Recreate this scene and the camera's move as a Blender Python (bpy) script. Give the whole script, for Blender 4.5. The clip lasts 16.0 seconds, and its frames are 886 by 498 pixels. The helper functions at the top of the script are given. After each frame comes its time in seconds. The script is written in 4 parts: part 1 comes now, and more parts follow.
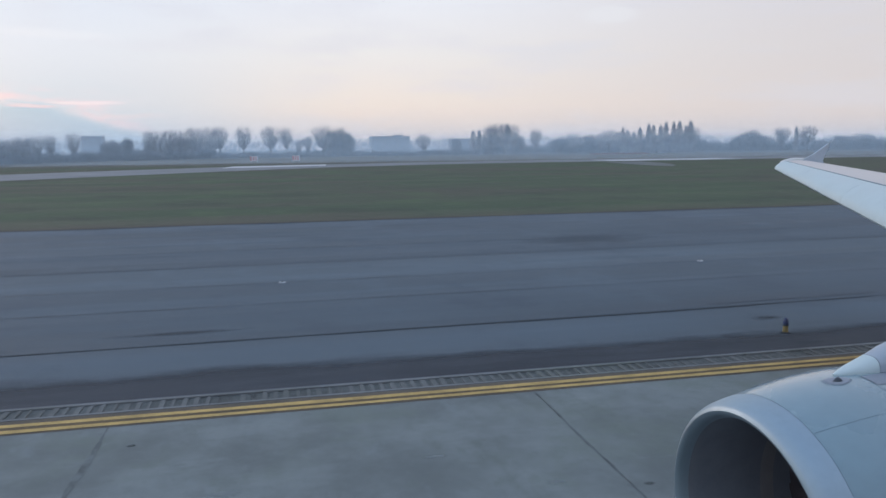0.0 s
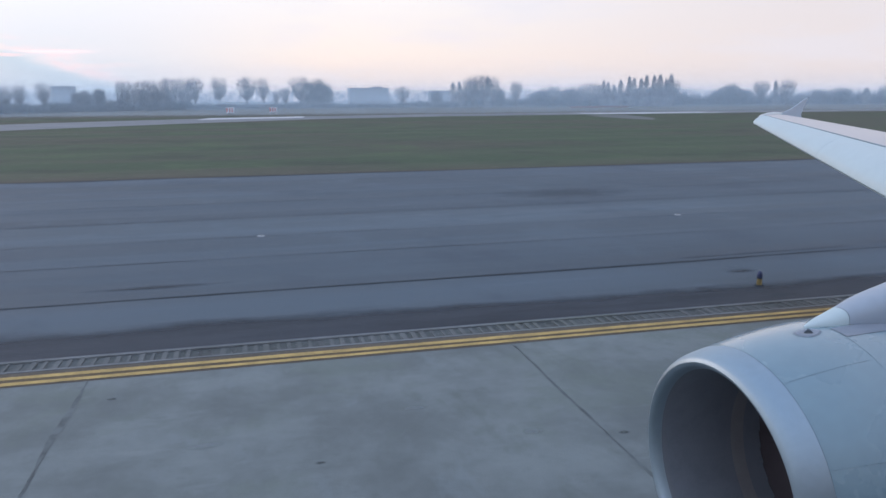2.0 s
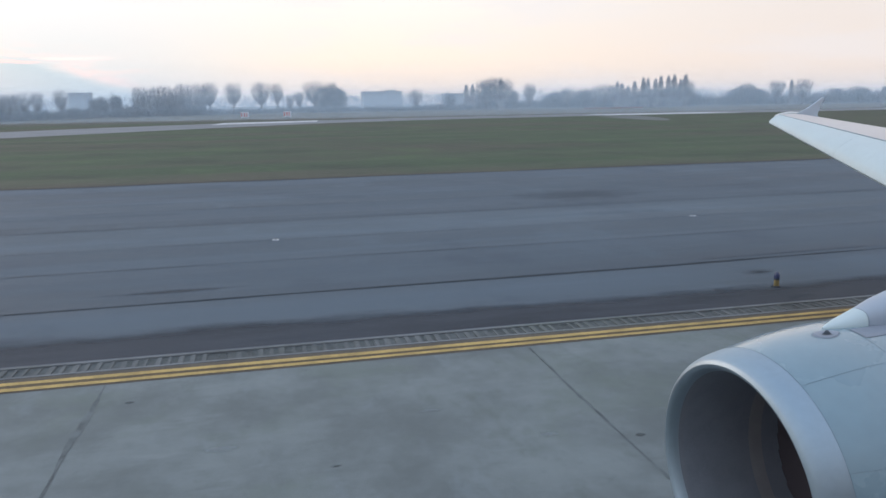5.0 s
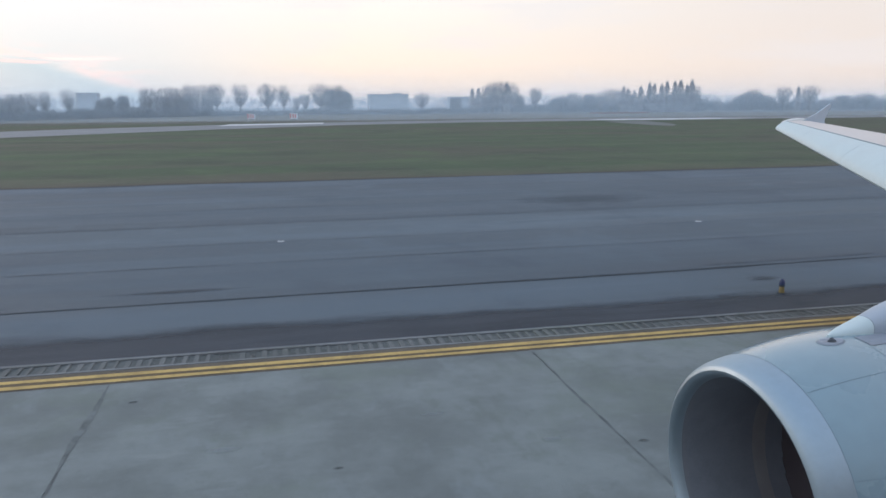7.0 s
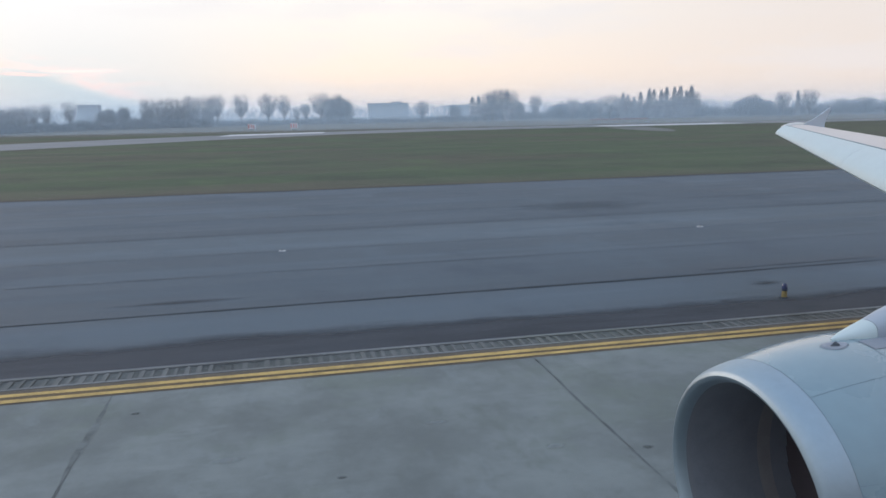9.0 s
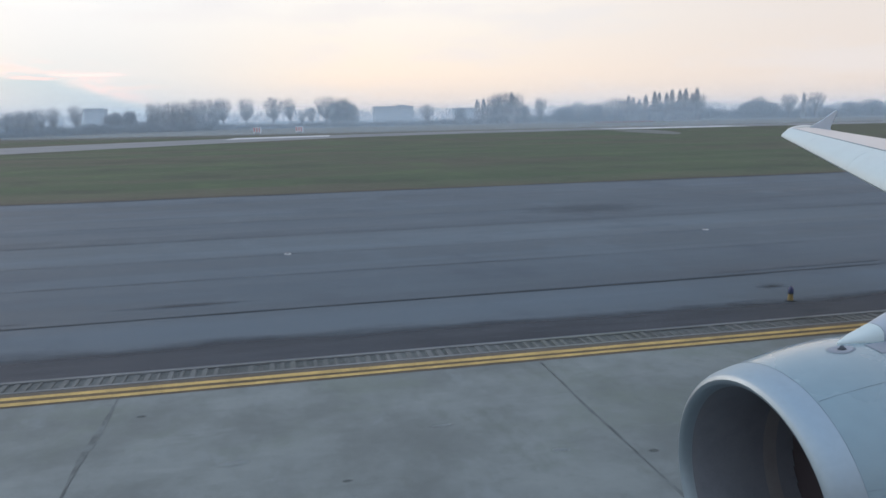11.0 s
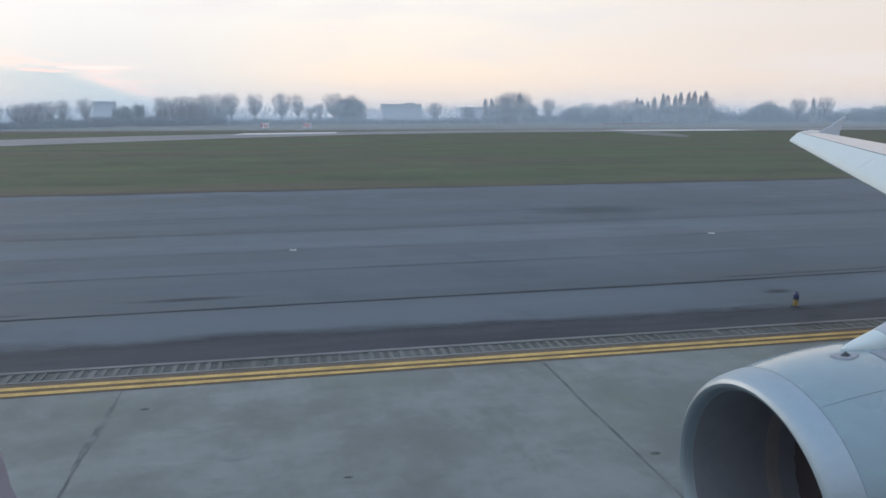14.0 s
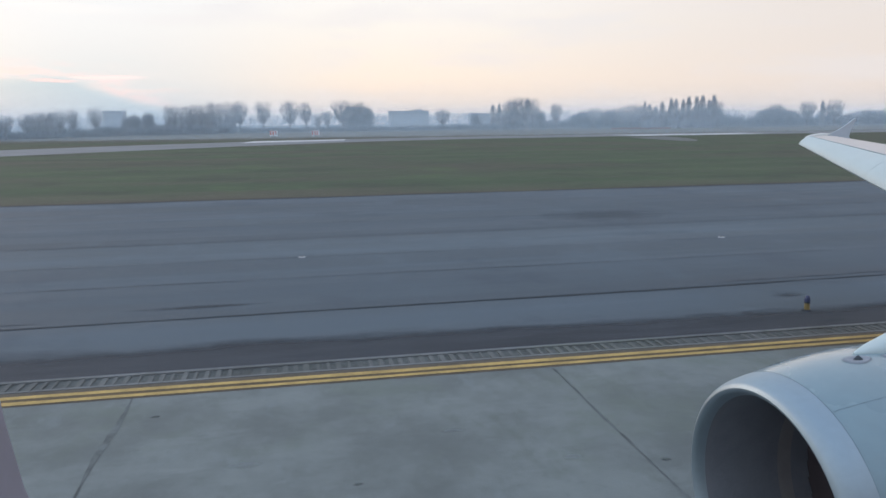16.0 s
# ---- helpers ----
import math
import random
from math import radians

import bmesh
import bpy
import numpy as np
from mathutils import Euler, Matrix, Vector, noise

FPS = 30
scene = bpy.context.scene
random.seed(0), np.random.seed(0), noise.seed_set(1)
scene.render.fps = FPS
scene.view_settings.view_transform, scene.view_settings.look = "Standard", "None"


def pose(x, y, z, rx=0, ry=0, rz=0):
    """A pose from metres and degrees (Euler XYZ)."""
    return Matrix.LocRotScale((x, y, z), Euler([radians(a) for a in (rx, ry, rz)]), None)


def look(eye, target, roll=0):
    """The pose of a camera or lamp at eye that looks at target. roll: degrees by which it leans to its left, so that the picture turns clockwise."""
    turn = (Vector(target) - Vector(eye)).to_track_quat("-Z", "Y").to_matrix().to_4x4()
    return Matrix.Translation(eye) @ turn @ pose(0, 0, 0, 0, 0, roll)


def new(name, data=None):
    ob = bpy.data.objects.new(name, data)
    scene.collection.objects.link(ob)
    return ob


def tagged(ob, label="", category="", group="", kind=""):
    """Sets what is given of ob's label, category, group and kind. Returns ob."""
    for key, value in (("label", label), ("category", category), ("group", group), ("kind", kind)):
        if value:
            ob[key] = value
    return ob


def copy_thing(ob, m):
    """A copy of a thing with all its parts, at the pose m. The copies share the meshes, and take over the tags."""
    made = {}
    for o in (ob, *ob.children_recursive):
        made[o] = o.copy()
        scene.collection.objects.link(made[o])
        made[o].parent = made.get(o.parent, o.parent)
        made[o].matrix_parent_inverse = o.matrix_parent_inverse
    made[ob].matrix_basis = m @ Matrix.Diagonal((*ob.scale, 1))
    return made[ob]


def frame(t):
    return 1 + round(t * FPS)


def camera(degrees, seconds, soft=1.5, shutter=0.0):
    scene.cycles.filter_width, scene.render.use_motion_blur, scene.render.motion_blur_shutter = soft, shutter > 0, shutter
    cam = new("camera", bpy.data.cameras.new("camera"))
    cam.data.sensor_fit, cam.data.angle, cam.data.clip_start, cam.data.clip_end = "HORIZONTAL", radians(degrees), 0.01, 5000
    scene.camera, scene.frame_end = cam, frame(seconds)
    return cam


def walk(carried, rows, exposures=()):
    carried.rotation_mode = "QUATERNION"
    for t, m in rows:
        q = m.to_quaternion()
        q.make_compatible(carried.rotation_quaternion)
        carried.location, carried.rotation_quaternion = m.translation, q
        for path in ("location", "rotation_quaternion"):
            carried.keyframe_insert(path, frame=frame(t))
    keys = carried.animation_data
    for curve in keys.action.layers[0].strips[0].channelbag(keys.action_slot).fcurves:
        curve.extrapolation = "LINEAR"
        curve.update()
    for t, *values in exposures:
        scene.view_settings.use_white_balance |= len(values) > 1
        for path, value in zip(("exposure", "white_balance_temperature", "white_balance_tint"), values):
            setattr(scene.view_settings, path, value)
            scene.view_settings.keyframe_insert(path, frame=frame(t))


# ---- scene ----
cam = camera(62.0, 16.0, soft=1.5)
# seconds, x, y, z, yaw, pitch, roll
PATH = [
    (0.0, 0, 0.0, 4.1942, -14.12, -7.79, 0.52), (0.5, 0, 0.0, 4.1951, -15.5, -7.8, -0.02), (1.0, 0, 0.0, 4.2013, -16.2, -9.13, 0.93),
    (1.5, 0, 0.0, 4.2038, -15.53, -10.57, 0.58), (2.0, 0, 0.0, 4.1993, -15.68, -11.41, 0.23), (2.5, 0, 0.0, 4.2022, -15.72, -12.34, 1.21),
    (3.0, 0, 0.0, 4.2038, -15.21, -12.33, 1.02), (3.5, 0, 0.0, 4.2018, -14.88, -12.09, 0.41), (4.0, 0, 0.0, 4.2008, -14.78, -11.74, 0.81),
    (6.5, 0, 0.0, 4.2008, -14.26, -10.97, 0.45), (7.0, 0, 0.0, 4.1995, -14.21, -10.94, 0.28), (7.5, 0, 0.0, 4.2003, -14.27, -10.85, 0.62),
    (8.0, 0, 0.0, 4.2007, -14.25, -10.69, 0.52), (8.5, 0, 0.0, 4.2019, -14.26, -10.51, 1.04), (9.0, 0, 0.0, 4.2, -14.2, -10.33, 0.9),
    (11.3, 0, -0.0019, 4.2065, -13.72, -9.99, 1.1), (11.5, 0, -0.0, 4.2095, -13.53, -9.96, 1.8), (12.0, 0, 0, 4.2033, -13.37, -9.89, 2.92),
    (12.5, 0, 0, 4.1997, -13.04, -9.76, 1.6), (13.0, 0, -0.0115, 4.204, -13.07, -9.76, -0.5), (13.5, 0, -0.0134, 4.2033, -13.32, -9.95, 0.11),
    (14.0, 0, -0.0122, 4.2049, -13.22, -10.18, 0.01), (14.5, 0, -0.017, 4.2101, -13.27, -9.89, 0.65), (15.0, 0, -0.0266, 4.2088, -13.24, -9.62, 0.55),
    (15.5, 0, -0.0088, 4.2071, -12.93, -9.91, 0.82), (16.0, 0, -0.0132, 4.2032, -12.63, -9.7, 0.52),
]
# the clip's camera begins darker and cooler, then settles
TONE = [(0.0, -0.29, 6000, 10), (1.0, -0.24, 5950, 11), (1.5, -0.16, 5950, 12), (2.5, 0.0, 6100, 14), (3.5, 0.03, 6350, 12), (4.2, 0.02, 6400, 10), (9.0, -0.04, 6420, 9.5), (11.5, -0.09, 6450, 9), (16.0, -0.09, 6450, 9)]
walk(cam, [(t, pose(x, y, z, 90 + pitch, roll, yaw)) for t, x, y, z, yaw, pitch, roll in PATH], TONE)

# ---- light ----
SUN_AZIMUTH, SUN_HEIGHT = radians(-32), radians(4)


class Nodes:
    """Short hand for building a node tree."""

    def __init__(self, tree):
        self.tree = tree
        tree.nodes.clear()

    def put(self, kind, values=(), **settings):
        n = self.tree.nodes.new(kind)
        for key, value in settings.items():
            setattr(n, key, value)
        for socket, value in dict(values).items():
            if isinstance(value, bpy.types.NodeSocket):
                self.tree.links.new(value, n.inputs[socket])
            else:
                n.inputs[socket].default_value = value
        return n

    def math(self, operation, a, b=0.0, clamp=False):
        return self.put("ShaderNodeMath", {0: a, 1: b}, operation=operation, use_clamp=clamp).outputs[0]

    def ramp(self, fac, stops, mode="LINEAR"):
        n = self.put("ShaderNodeValToRGB", {0: fac})
        n.color_ramp.interpolation = mode
        while len(n.color_ramp.elements) < len(stops):
            n.color_ramp.elements.new(1.0)
        for element, (place, colour) in zip(n.color_ramp.elements, stops):
            element.position = place
            element.color = (*colour, 1) if not isinstance(colour, float) else (colour, colour, colour, 1)
        return n.outputs[0]

    def mix(self, fac, a, b, blend="MIX"):
        n = self.put("ShaderNodeMix", {0: fac}, data_type="RGBA", blend_type=blend)
        for socket, value in ((6, a), (7, b)):
            if isinstance(value, bpy.types.NodeSocket):
                self.tree.links.new(value, n.inputs[socket])
            else:
                n.inputs[socket].default_value = (*value, 1)
        return n.outputs[2]

    def noise(self, vector, scale, detail=4.0, rough=0.55, stretch=None):
        if stretch:
            vector = self.put("ShaderNodeMapping", {0: vector, 3: stretch}).outputs[0]
        return self.put("ShaderNodeTexNoise", {"Vector": vector, "Scale": scale, "Detail": detail, "Roughness": rough}).outputs[0]

    def span(self, value, a, b, c=0.0, d=1.0):
        return self.put("ShaderNodeMapRange", {0: value, 1: a, 2: b, 3: c, 4: d}, interpolation_type="SMOOTHSTEP").outputs[0]


def build_world():
    world = bpy.data.worlds.new("dusk_sky")
    world.use_nodes = True
    scene.world = world
    n = Nodes(world.node_tree)
    way = n.put("ShaderNodeTexCoord").outputs["Generated"]
    xyz = n.put("ShaderNodeSeparateXYZ", {0: way})
    side, height = xyz.outputs[0], xyz.outputs[2]
    # thin cloud veil, brighter and warmer near the horizon, blue overhead
    veil = n.ramp(height, [(0.0, (0.80, 0.73, 0.71)), (0.02, (0.935, 0.79, 0.70)), (0.06, (1.0, 0.85, 0.745)), (0.12, (1.0, 0.915, 0.845)),
                           (0.20, (0.98, 0.96, 0.97)), (0.35, (0.68, 0.80, 0.92)), (0.6, (0.49, 0.68, 0.94)), (1.0, (0.42, 0.64, 0.95))])
    aft = n.span(side, 0.15, 0.75)
    veil = n.mix(n.math("MULTIPLY", aft, 0.75), veil, (0.79, 0.705, 0.675))
    bow = n.span(side, 0.16, -0.30)
    veil = n.mix(n.math("MULTIPLY", bow, 0.7), veil, (0.81, 0.865, 0.945))
    low = n.span(height, 0.14, 0.0)
    veil = n.mix(n.math("MULTIPLY", n.math("MULTIPLY", bow, low), 0.9), veil, (0.50, 0.65, 0.77))
    streaks = n.noise(way, 5.0, 5.0, 0.55, (1.0, 1.0, 5.0))
    veil = n.mix(n.span(streaks, 0.46, 0.70, 0.0, 0.42), veil, (0.83, 0.80, 0.83))
    # blue-grey cloud bank low ahead, falling away aft, with thin lit pink streaks along its top
    ahead = n.math("MAXIMUM", xyz.outputs[1], 0.08)
    across = n.math("DIVIDE", side, ahead)
    ragged = n.noise(way, 9.0, 6.0, 0.6, (1, 1, 3.5))
    fall = n.math("MULTIPLY", n.math("MAXIMUM", across, -0.25), 0.30)
    edge = n.math("ADD", n.math("ADD", height, fall), n.math("MULTIPLY", ragged, 0.020))
    front = n.span(xyz.outputs[1], 0.2, 0.5)
    bank = n.math("MULTIPLY", n.span(edge, -0.004, -0.020), front)
    veil = n.mix(n.math("MULTIPLY", bank, 0.92), veil, (0.42, 0.61, 0.75))
    flush = n.math("MULTIPLY", n.span(edge, 0.016, -0.002), n.span(edge, -0.014, -0.003))
    flush = n.math("MULTIPLY", flush, n.math("MULTIPLY", n.span(n.noise(way, 22.0, 4.0, 0.6, (1, 1, 6)), 0.40, 0.62), n.span(across, -0.08, -0.20)))
    veil = n.mix(n.math("MULTIPLY", n.math("MULTIPLY", flush, front), 0.75), veil, (0.92, 0.76, 0.80))
    waver = n.math("MULTIPLY", n.math("SUBTRACT", n.noise(way, 30.0, 4.0, 0.6), 0.5), 0.006)
    for u, v, long, thin, amount, tint in ((-0.200, 0.0575, 0.046, 0.0024, 1.0, (1.02, 0.84, 0.87)), (-0.305, 0.064, 0.040, 0.0045, 0.75, (0.98, 0.74, 0.78)),
                                          (-0.262, 0.053, 0.030, 0.0022, 0.7, (0.97, 0.74, 0.78)), (-0.150, 0.043, 0.050, 0.0024, 0.35, (0.95, 0.80, 0.80)),
                                          (-0.226, 0.136, 0.075, 0.006, 0.35, (1.0, 0.98, 0.97)), (0.50, 0.165, 0.05, 0.012, 0.35, (1.0, 0.97, 0.95))):
        du = n.math("DIVIDE", n.math("SUBTRACT", across, u), long)
        dv = n.math("DIVIDE", n.math("SUBTRACT", n.math("ADD", height, waver), v), thin)
        reach = n.math("ADD", n.math("MULTIPLY", du, du), n.math("MULTIPLY", dv, dv))
        veil = n.mix(n.math("MULTIPLY", n.math("MULTIPLY", n.span(reach, 1.3, 0.15), front), amount), veil, tint)
    sky = n.put("ShaderNodeTexSky", sky_type="NISHITA", sun_disc=False, sun_elevation=SUN_HEIGHT, sun_rotation=SUN_AZIMUTH)
    glow = n.put("ShaderNodeBackground", {0: sky.outputs[0], 1: 0.015})
    cloud = n.put("ShaderNodeBackground", {0: veil, 1: 1.055})
    total = n.put("ShaderNodeAddShader", {0: glow.outputs[0], 1: cloud.outputs[0]})
    n.put("ShaderNodeOutputWorld", {0: total.outputs[0]})


build_world()
sun = new("sun", bpy.data.lights.new("sun", "SUN"))
sun.data.energy, sun.data.angle, sun.data.color = 0.5, radians(14), (1.0, 0.80, 0.68)
sun.matrix_world = look((0, 0, 0), (-math.sin(SUN_AZIMUTH) * math.cos(SUN_HEIGHT + 0.1), -math.cos(SUN_AZIMUTH) * math.cos(SUN_HEIGHT + 0.1), -math.sin(SUN_HEIGHT + 0.1)))


# ---- materials ----
def material(name):
    m = bpy.data.materials.new(name)
    m.use_nodes = True
    n = Nodes(m.node_tree)
    return m, n, n.put("ShaderNodeTexCoord").outputs["Object"]


def finish(n, colour, rough=0.8, metal=0.0, bump=None, depth=0.02, extra=()):
    values = {"Base Color": colour if isinstance(colour, bpy.types.NodeSocket) else (*colour, 1), "Roughness": rough, "Metallic": metal, **dict(extra)}
    if bump is not None:
        values["Normal"] = n.put("ShaderNodeBump", {"Strength": 0.6, "Distance": depth, "Height": bump}).outputs[0]
    shader = n.put("ShaderNodeBsdfPrincipled", values)
    n.put("ShaderNodeOutputMaterial", {0: shader.outputs[0]})


def plain(name, colour, rough=0.6, metal=0.0, vary=0.15, scale=3.0, bump=0.0, coat=0.0):
    m, n, at = material(name)
    grain = n.noise(at, scale, 5.0)
    fine = n.noise(at, scale * 9, 3.0)
    dark = tuple(c * (1 - vary) for c in colour)
    light = tuple(min(1.0, c * (1 + vary)) for c in colour)
    both = n.mix(0.35, grain, fine)
    finish(n, n.mix(n.span(both, 0.3, 0.7), dark, light), n.span(grain, 0.2, 0.8, rough - 0.06, rough + 0.06), metal, both if bump else None, bump or 0.01, {"Coat Weight": coat, "Coat Roughness": 0.12})
    return m


def asphalt_material(name, base, streak=0.36):
    m, n, at = material(name)
    long = n.noise(at, 0.5, 5.0, 0.6, (0.06, 1.0, 1.0))
    broad = n.noise(at, 0.11, 4.0, 0.5, (0.3, 1.0, 1.0))
    stone = n.noise(at, 26.0, 3.0, 0.7)
    lane = n.noise(at, 0.28, 2.0, 0.5, (0.01, 1.0, 1.0))
    tone = n.math("ADD", n.math("MULTIPLY", long, 0.4), n.math("ADD", n.math("MULTIPLY", broad, 0.35), n.math("MULTIPLY", lane, 0.25)))
    colour = n.mix(n.span(tone, 0.32, 0.68), tuple(c * (1 - streak) for c in base), tuple(c * (1 + streak) for c in base))
    warm = n.mix(n.span(n.noise(at, 0.17, 3.0, 0.5, (0.12, 1, 1)), 0.55, 0.72, 0.0, 0.5), colour, tuple(c * k for c, k in zip(base, (1.05, 0.86, 0.88))))
    blotch = n.noise(at, 0.22, 5.0, 0.6, (0.35, 1.0, 1.0))
    warm = n.mix(n.span(blotch, 0.56, 0.70, 0.0, 0.45), warm, tuple(c * 0.62 for c in base))
    cloud = n.noise(at, 0.30, 6.0, 0.68, (0.8, 0.55, 1.0))
    warm = n.mix(n.span(lane, 0.50, 0.60, 0.0, 0.5), warm, tuple(c * 0.74 for c in base))
    warm = n.mix(n.span(lane, 0.46, 0.36, 0.0, 0.5), warm, tuple(c * 1.22 for c in base))
    warm = n.mix(n.span(cloud, 0.52, 0.66, 0.0, 0.42), warm, tuple(c * k for c, k in zip(base, (0.66, 0.68, 0.74))))
    warm = n.mix(n.span(cloud, 0.46, 0.34, 0.0, 0.40), warm, tuple(c * k for c, k in zip(base, (1.22, 1.26, 1.26))))
    colour = n.mix(n.span(stone, 0.35, 0.75, 0.0, 0.25), warm, tuple(c * 0.55 for c in base))
    finish(n, colour, n.span(long, 0.3, 0.7, 0.74, 0.90), 0.0, stone, 0.012)
    return m


def concrete_material(name, base):
    m, n, at = material(name)
    place = n.put("ShaderNodeNewGeometry").outputs["Position"]
    cloud = n.noise(place, 0.42, 7.0, 0.66)
    stain = n.noise(place, 1.1, 6.0, 0.68, (1.0, 0.45, 1.0))
    drag = n.noise(place, 1.5, 5.0, 0.65, (0.35, 1.3, 1.0))
    grit = n.noise(place, 38.0, 3.0, 0.7)
    shade = n.put("ShaderNodeObjectInfo").outputs["Random"]
    colour = n.mix(n.span(cloud, 0.34, 0.66), tuple(c * 0.74 for c in base), tuple(c * 1.20 for c in base))
    colour = n.mix(n.span(stain, 0.53, 0.70, 0.0, 0.55), colour, tuple(c * k for c, k in zip(base, (0.66, 0.68, 0.62))))
    colour = n.mix(n.span(stain, 0.44, 0.32, 0.0, 0.40), colour, tuple(c * k for c, k in zip(base, (1.26, 1.30, 1.36))))
    algae = n.noise(place, 0.25, 6.0, 0.7)
    colour = n.mix(n.span(algae, 0.48, 0.62, 0.0, 0.55), colour, tuple(c * k for c, k in zip(base, (0.88, 0.93, 0.80))))
    colour = n.mix(n.span(drag, 0.58, 0.72, 0.0, 0.40), colour, tuple(c * 0.66 for c in base))
    colour = n.mix(n.span(drag, 0.40, 0.28, 0.0, 0.45), colour, tuple(c * 1.36 for c in base))
    speck = n.noise(place, 5.5, 5.0, 0.75)
    colour = n.mix(n.span(speck, 0.55, 0.72, 0.0, 0.5), colour, tuple(c * 0.70 for c in base))
    colour = n.mix(n.span(speck, 0.42, 0.28, 0.0, 0.4), colour, tuple(c * 1.25 for c in base))
    colour = n.mix(n.span(grit, 0.4, 0.8, 0.0, 0.25), colour, tuple(c * 0.7 for c in base))
    colour = n.mix(n.math("MULTIPLY", shade, 0.16), colour, tuple(c * 0.7 for c in base))
    finish(n, colour, 0.88, 0.0, grit, 0.008)
    return m


def grass_material():
    m, n, at = material("meadow_grass")
    y = n.put("ShaderNodeSeparateXYZ", {0: at}).outputs[1]
    mown = n.noise(at, 0.16, 4.0, 0.6, (0.012, 1.0, 1.0))
    broad = n.noise(at, 0.05, 5.0, 0.6, (0.35, 0.8, 1.0))
    tuft = n.noise(at, 0.22, 6.0, 0.70, (0.5, 0.5, 1.0))
    blade = n.noise(at, 7.0, 3.0, 0.7)
    colour = n.mix(n.span(mown, 0.42, 0.58), (0.052, 0.087, 0.045), (0.072, 0.097, 0.057))
    colour = n.mix(n.span(broad, 0.45, 0.58, 0.0, 0.85), colour, (0.084, 0.080, 0.062))
    colour = n.mix(n.span(tuft, 0.52, 0.62, 0.0, 0.7), colour, (0.045, 0.058, 0.042))
    smear = n.noise(at, 0.30, 6.0, 0.72, (0.10, 0.6, 1.0))
    colour = n.mix(n.span(smear, 0.54, 0.66, 0.0, 0.6), colour, (0.050, 0.066, 0.044))
    colour = n.mix(n.span(smear, 0.42, 0.32, 0.0, 0.6), colour, (0.100, 0.118, 0.072))
    colour = n.mix(n.span(tuft, 0.46, 0.36, 0.0, 0.6), colour, (0.078, 0.122, 0.054))
    # drier, trodden grass near the asphalt; distance haze coloured in past the far runway
    ragged = n.math("ADD", y, n.math("MULTIPLY", n.math("SUBTRACT", tuft, 0.5), 22.0))
    colour = n.mix(n.span(ragged, 50.0, 42.5, 0.0, 0.7), colour, (0.108, 0.096, 0.074))
    colour = n.mix(n.span(ragged, 185.0, 235.0, 0.0, 0.8), colour, (0.112, 0.106, 0.098))
    colour = n.mix(n.span(blade, 0.4, 0.7, 0.0, 0.40), colour, (0.048, 0.062, 0.032))
    finish(n, colour, 0.95, 0.0, blade, 0.05)
    return m


def mist_material(thickness, top):
    m, n, at = material("thin_mist")
    height = n.put("ShaderNodeSeparateXYZ", {0: at}).outputs[2]
    swirl = n.noise(at, 0.012, 4.0, 0.5, (1, 1, 3))
    amount = n.math("MULTIPLY", n.span(height, top, top * 0.25), n.span(swirl, 0.2, 0.8, thickness * 0.92, thickness * 1.08))
    clear = n.put("ShaderNodeBsdfTransparent")
    drops = n.put("ShaderNodeAddShader", {0: n.put("ShaderNodeBsdfDiffuse", {0: (0.49, 0.665, 0.84, 1)}).outputs[0],
                                          1: n.put("ShaderNodeBsdfTranslucent", {0: (0.42, 0.48, 0.55, 1)}).outputs[0]})
    n.put("ShaderNodeOutputMaterial", {0: n.put("ShaderNodeMixShader", {0: amount, 1: clear.outputs[0], 2: drops.outputs[0]}).outputs[0]})
    return m


def damp_material():
    """Dark tarred margin that thins out unevenly towards the taxiway."""
    m, n, at = material("damp_asphalt")
    y = n.put("ShaderNodeSeparateXYZ", {0: at}).outputs[1]
    wave = n.noise(at, 0.30, 5.0, 0.6, (0.5, 1.0, 1.0))
    brush = n.noise(at, 1.6, 4.0, 0.6, (0.18, 1.0, 1.0))
    edge = n.math("ADD", y, n.math("ADD", n.math("MULTIPLY", wave, 1.7), n.math("MULTIPLY", brush, 0.8)))
    amount = n.math("MULTIPLY", n.span(edge, 15.6, 14.8), n.span(brush, 0.2, 0.7, 0.75, 1.0))
    stone = n.noise(at, 26.0, 3.0, 0.7)
    colour = n.mix(n.span(wave, 0.35, 0.65), (0.038, 0.046, 0.061), (0.051, 0.061, 0.079))
    colour = n.mix(n.span(stone, 0.35, 0.75, 0.0, 0.3), colour, (0.030, 0.032, 0.038))
    tar = n.put("ShaderNodeBsdfPrincipled", {"Base Color": colour, "Roughness": 0.82})
    clear = n.put("ShaderNodeBsdfTransparent")
    n.put("ShaderNodeOutputMaterial", {0: n.put("ShaderNodeMixShader", {0: amount, 1: clear.outputs[0], 2: tar.outputs[0]}).outputs[0]})
    return m


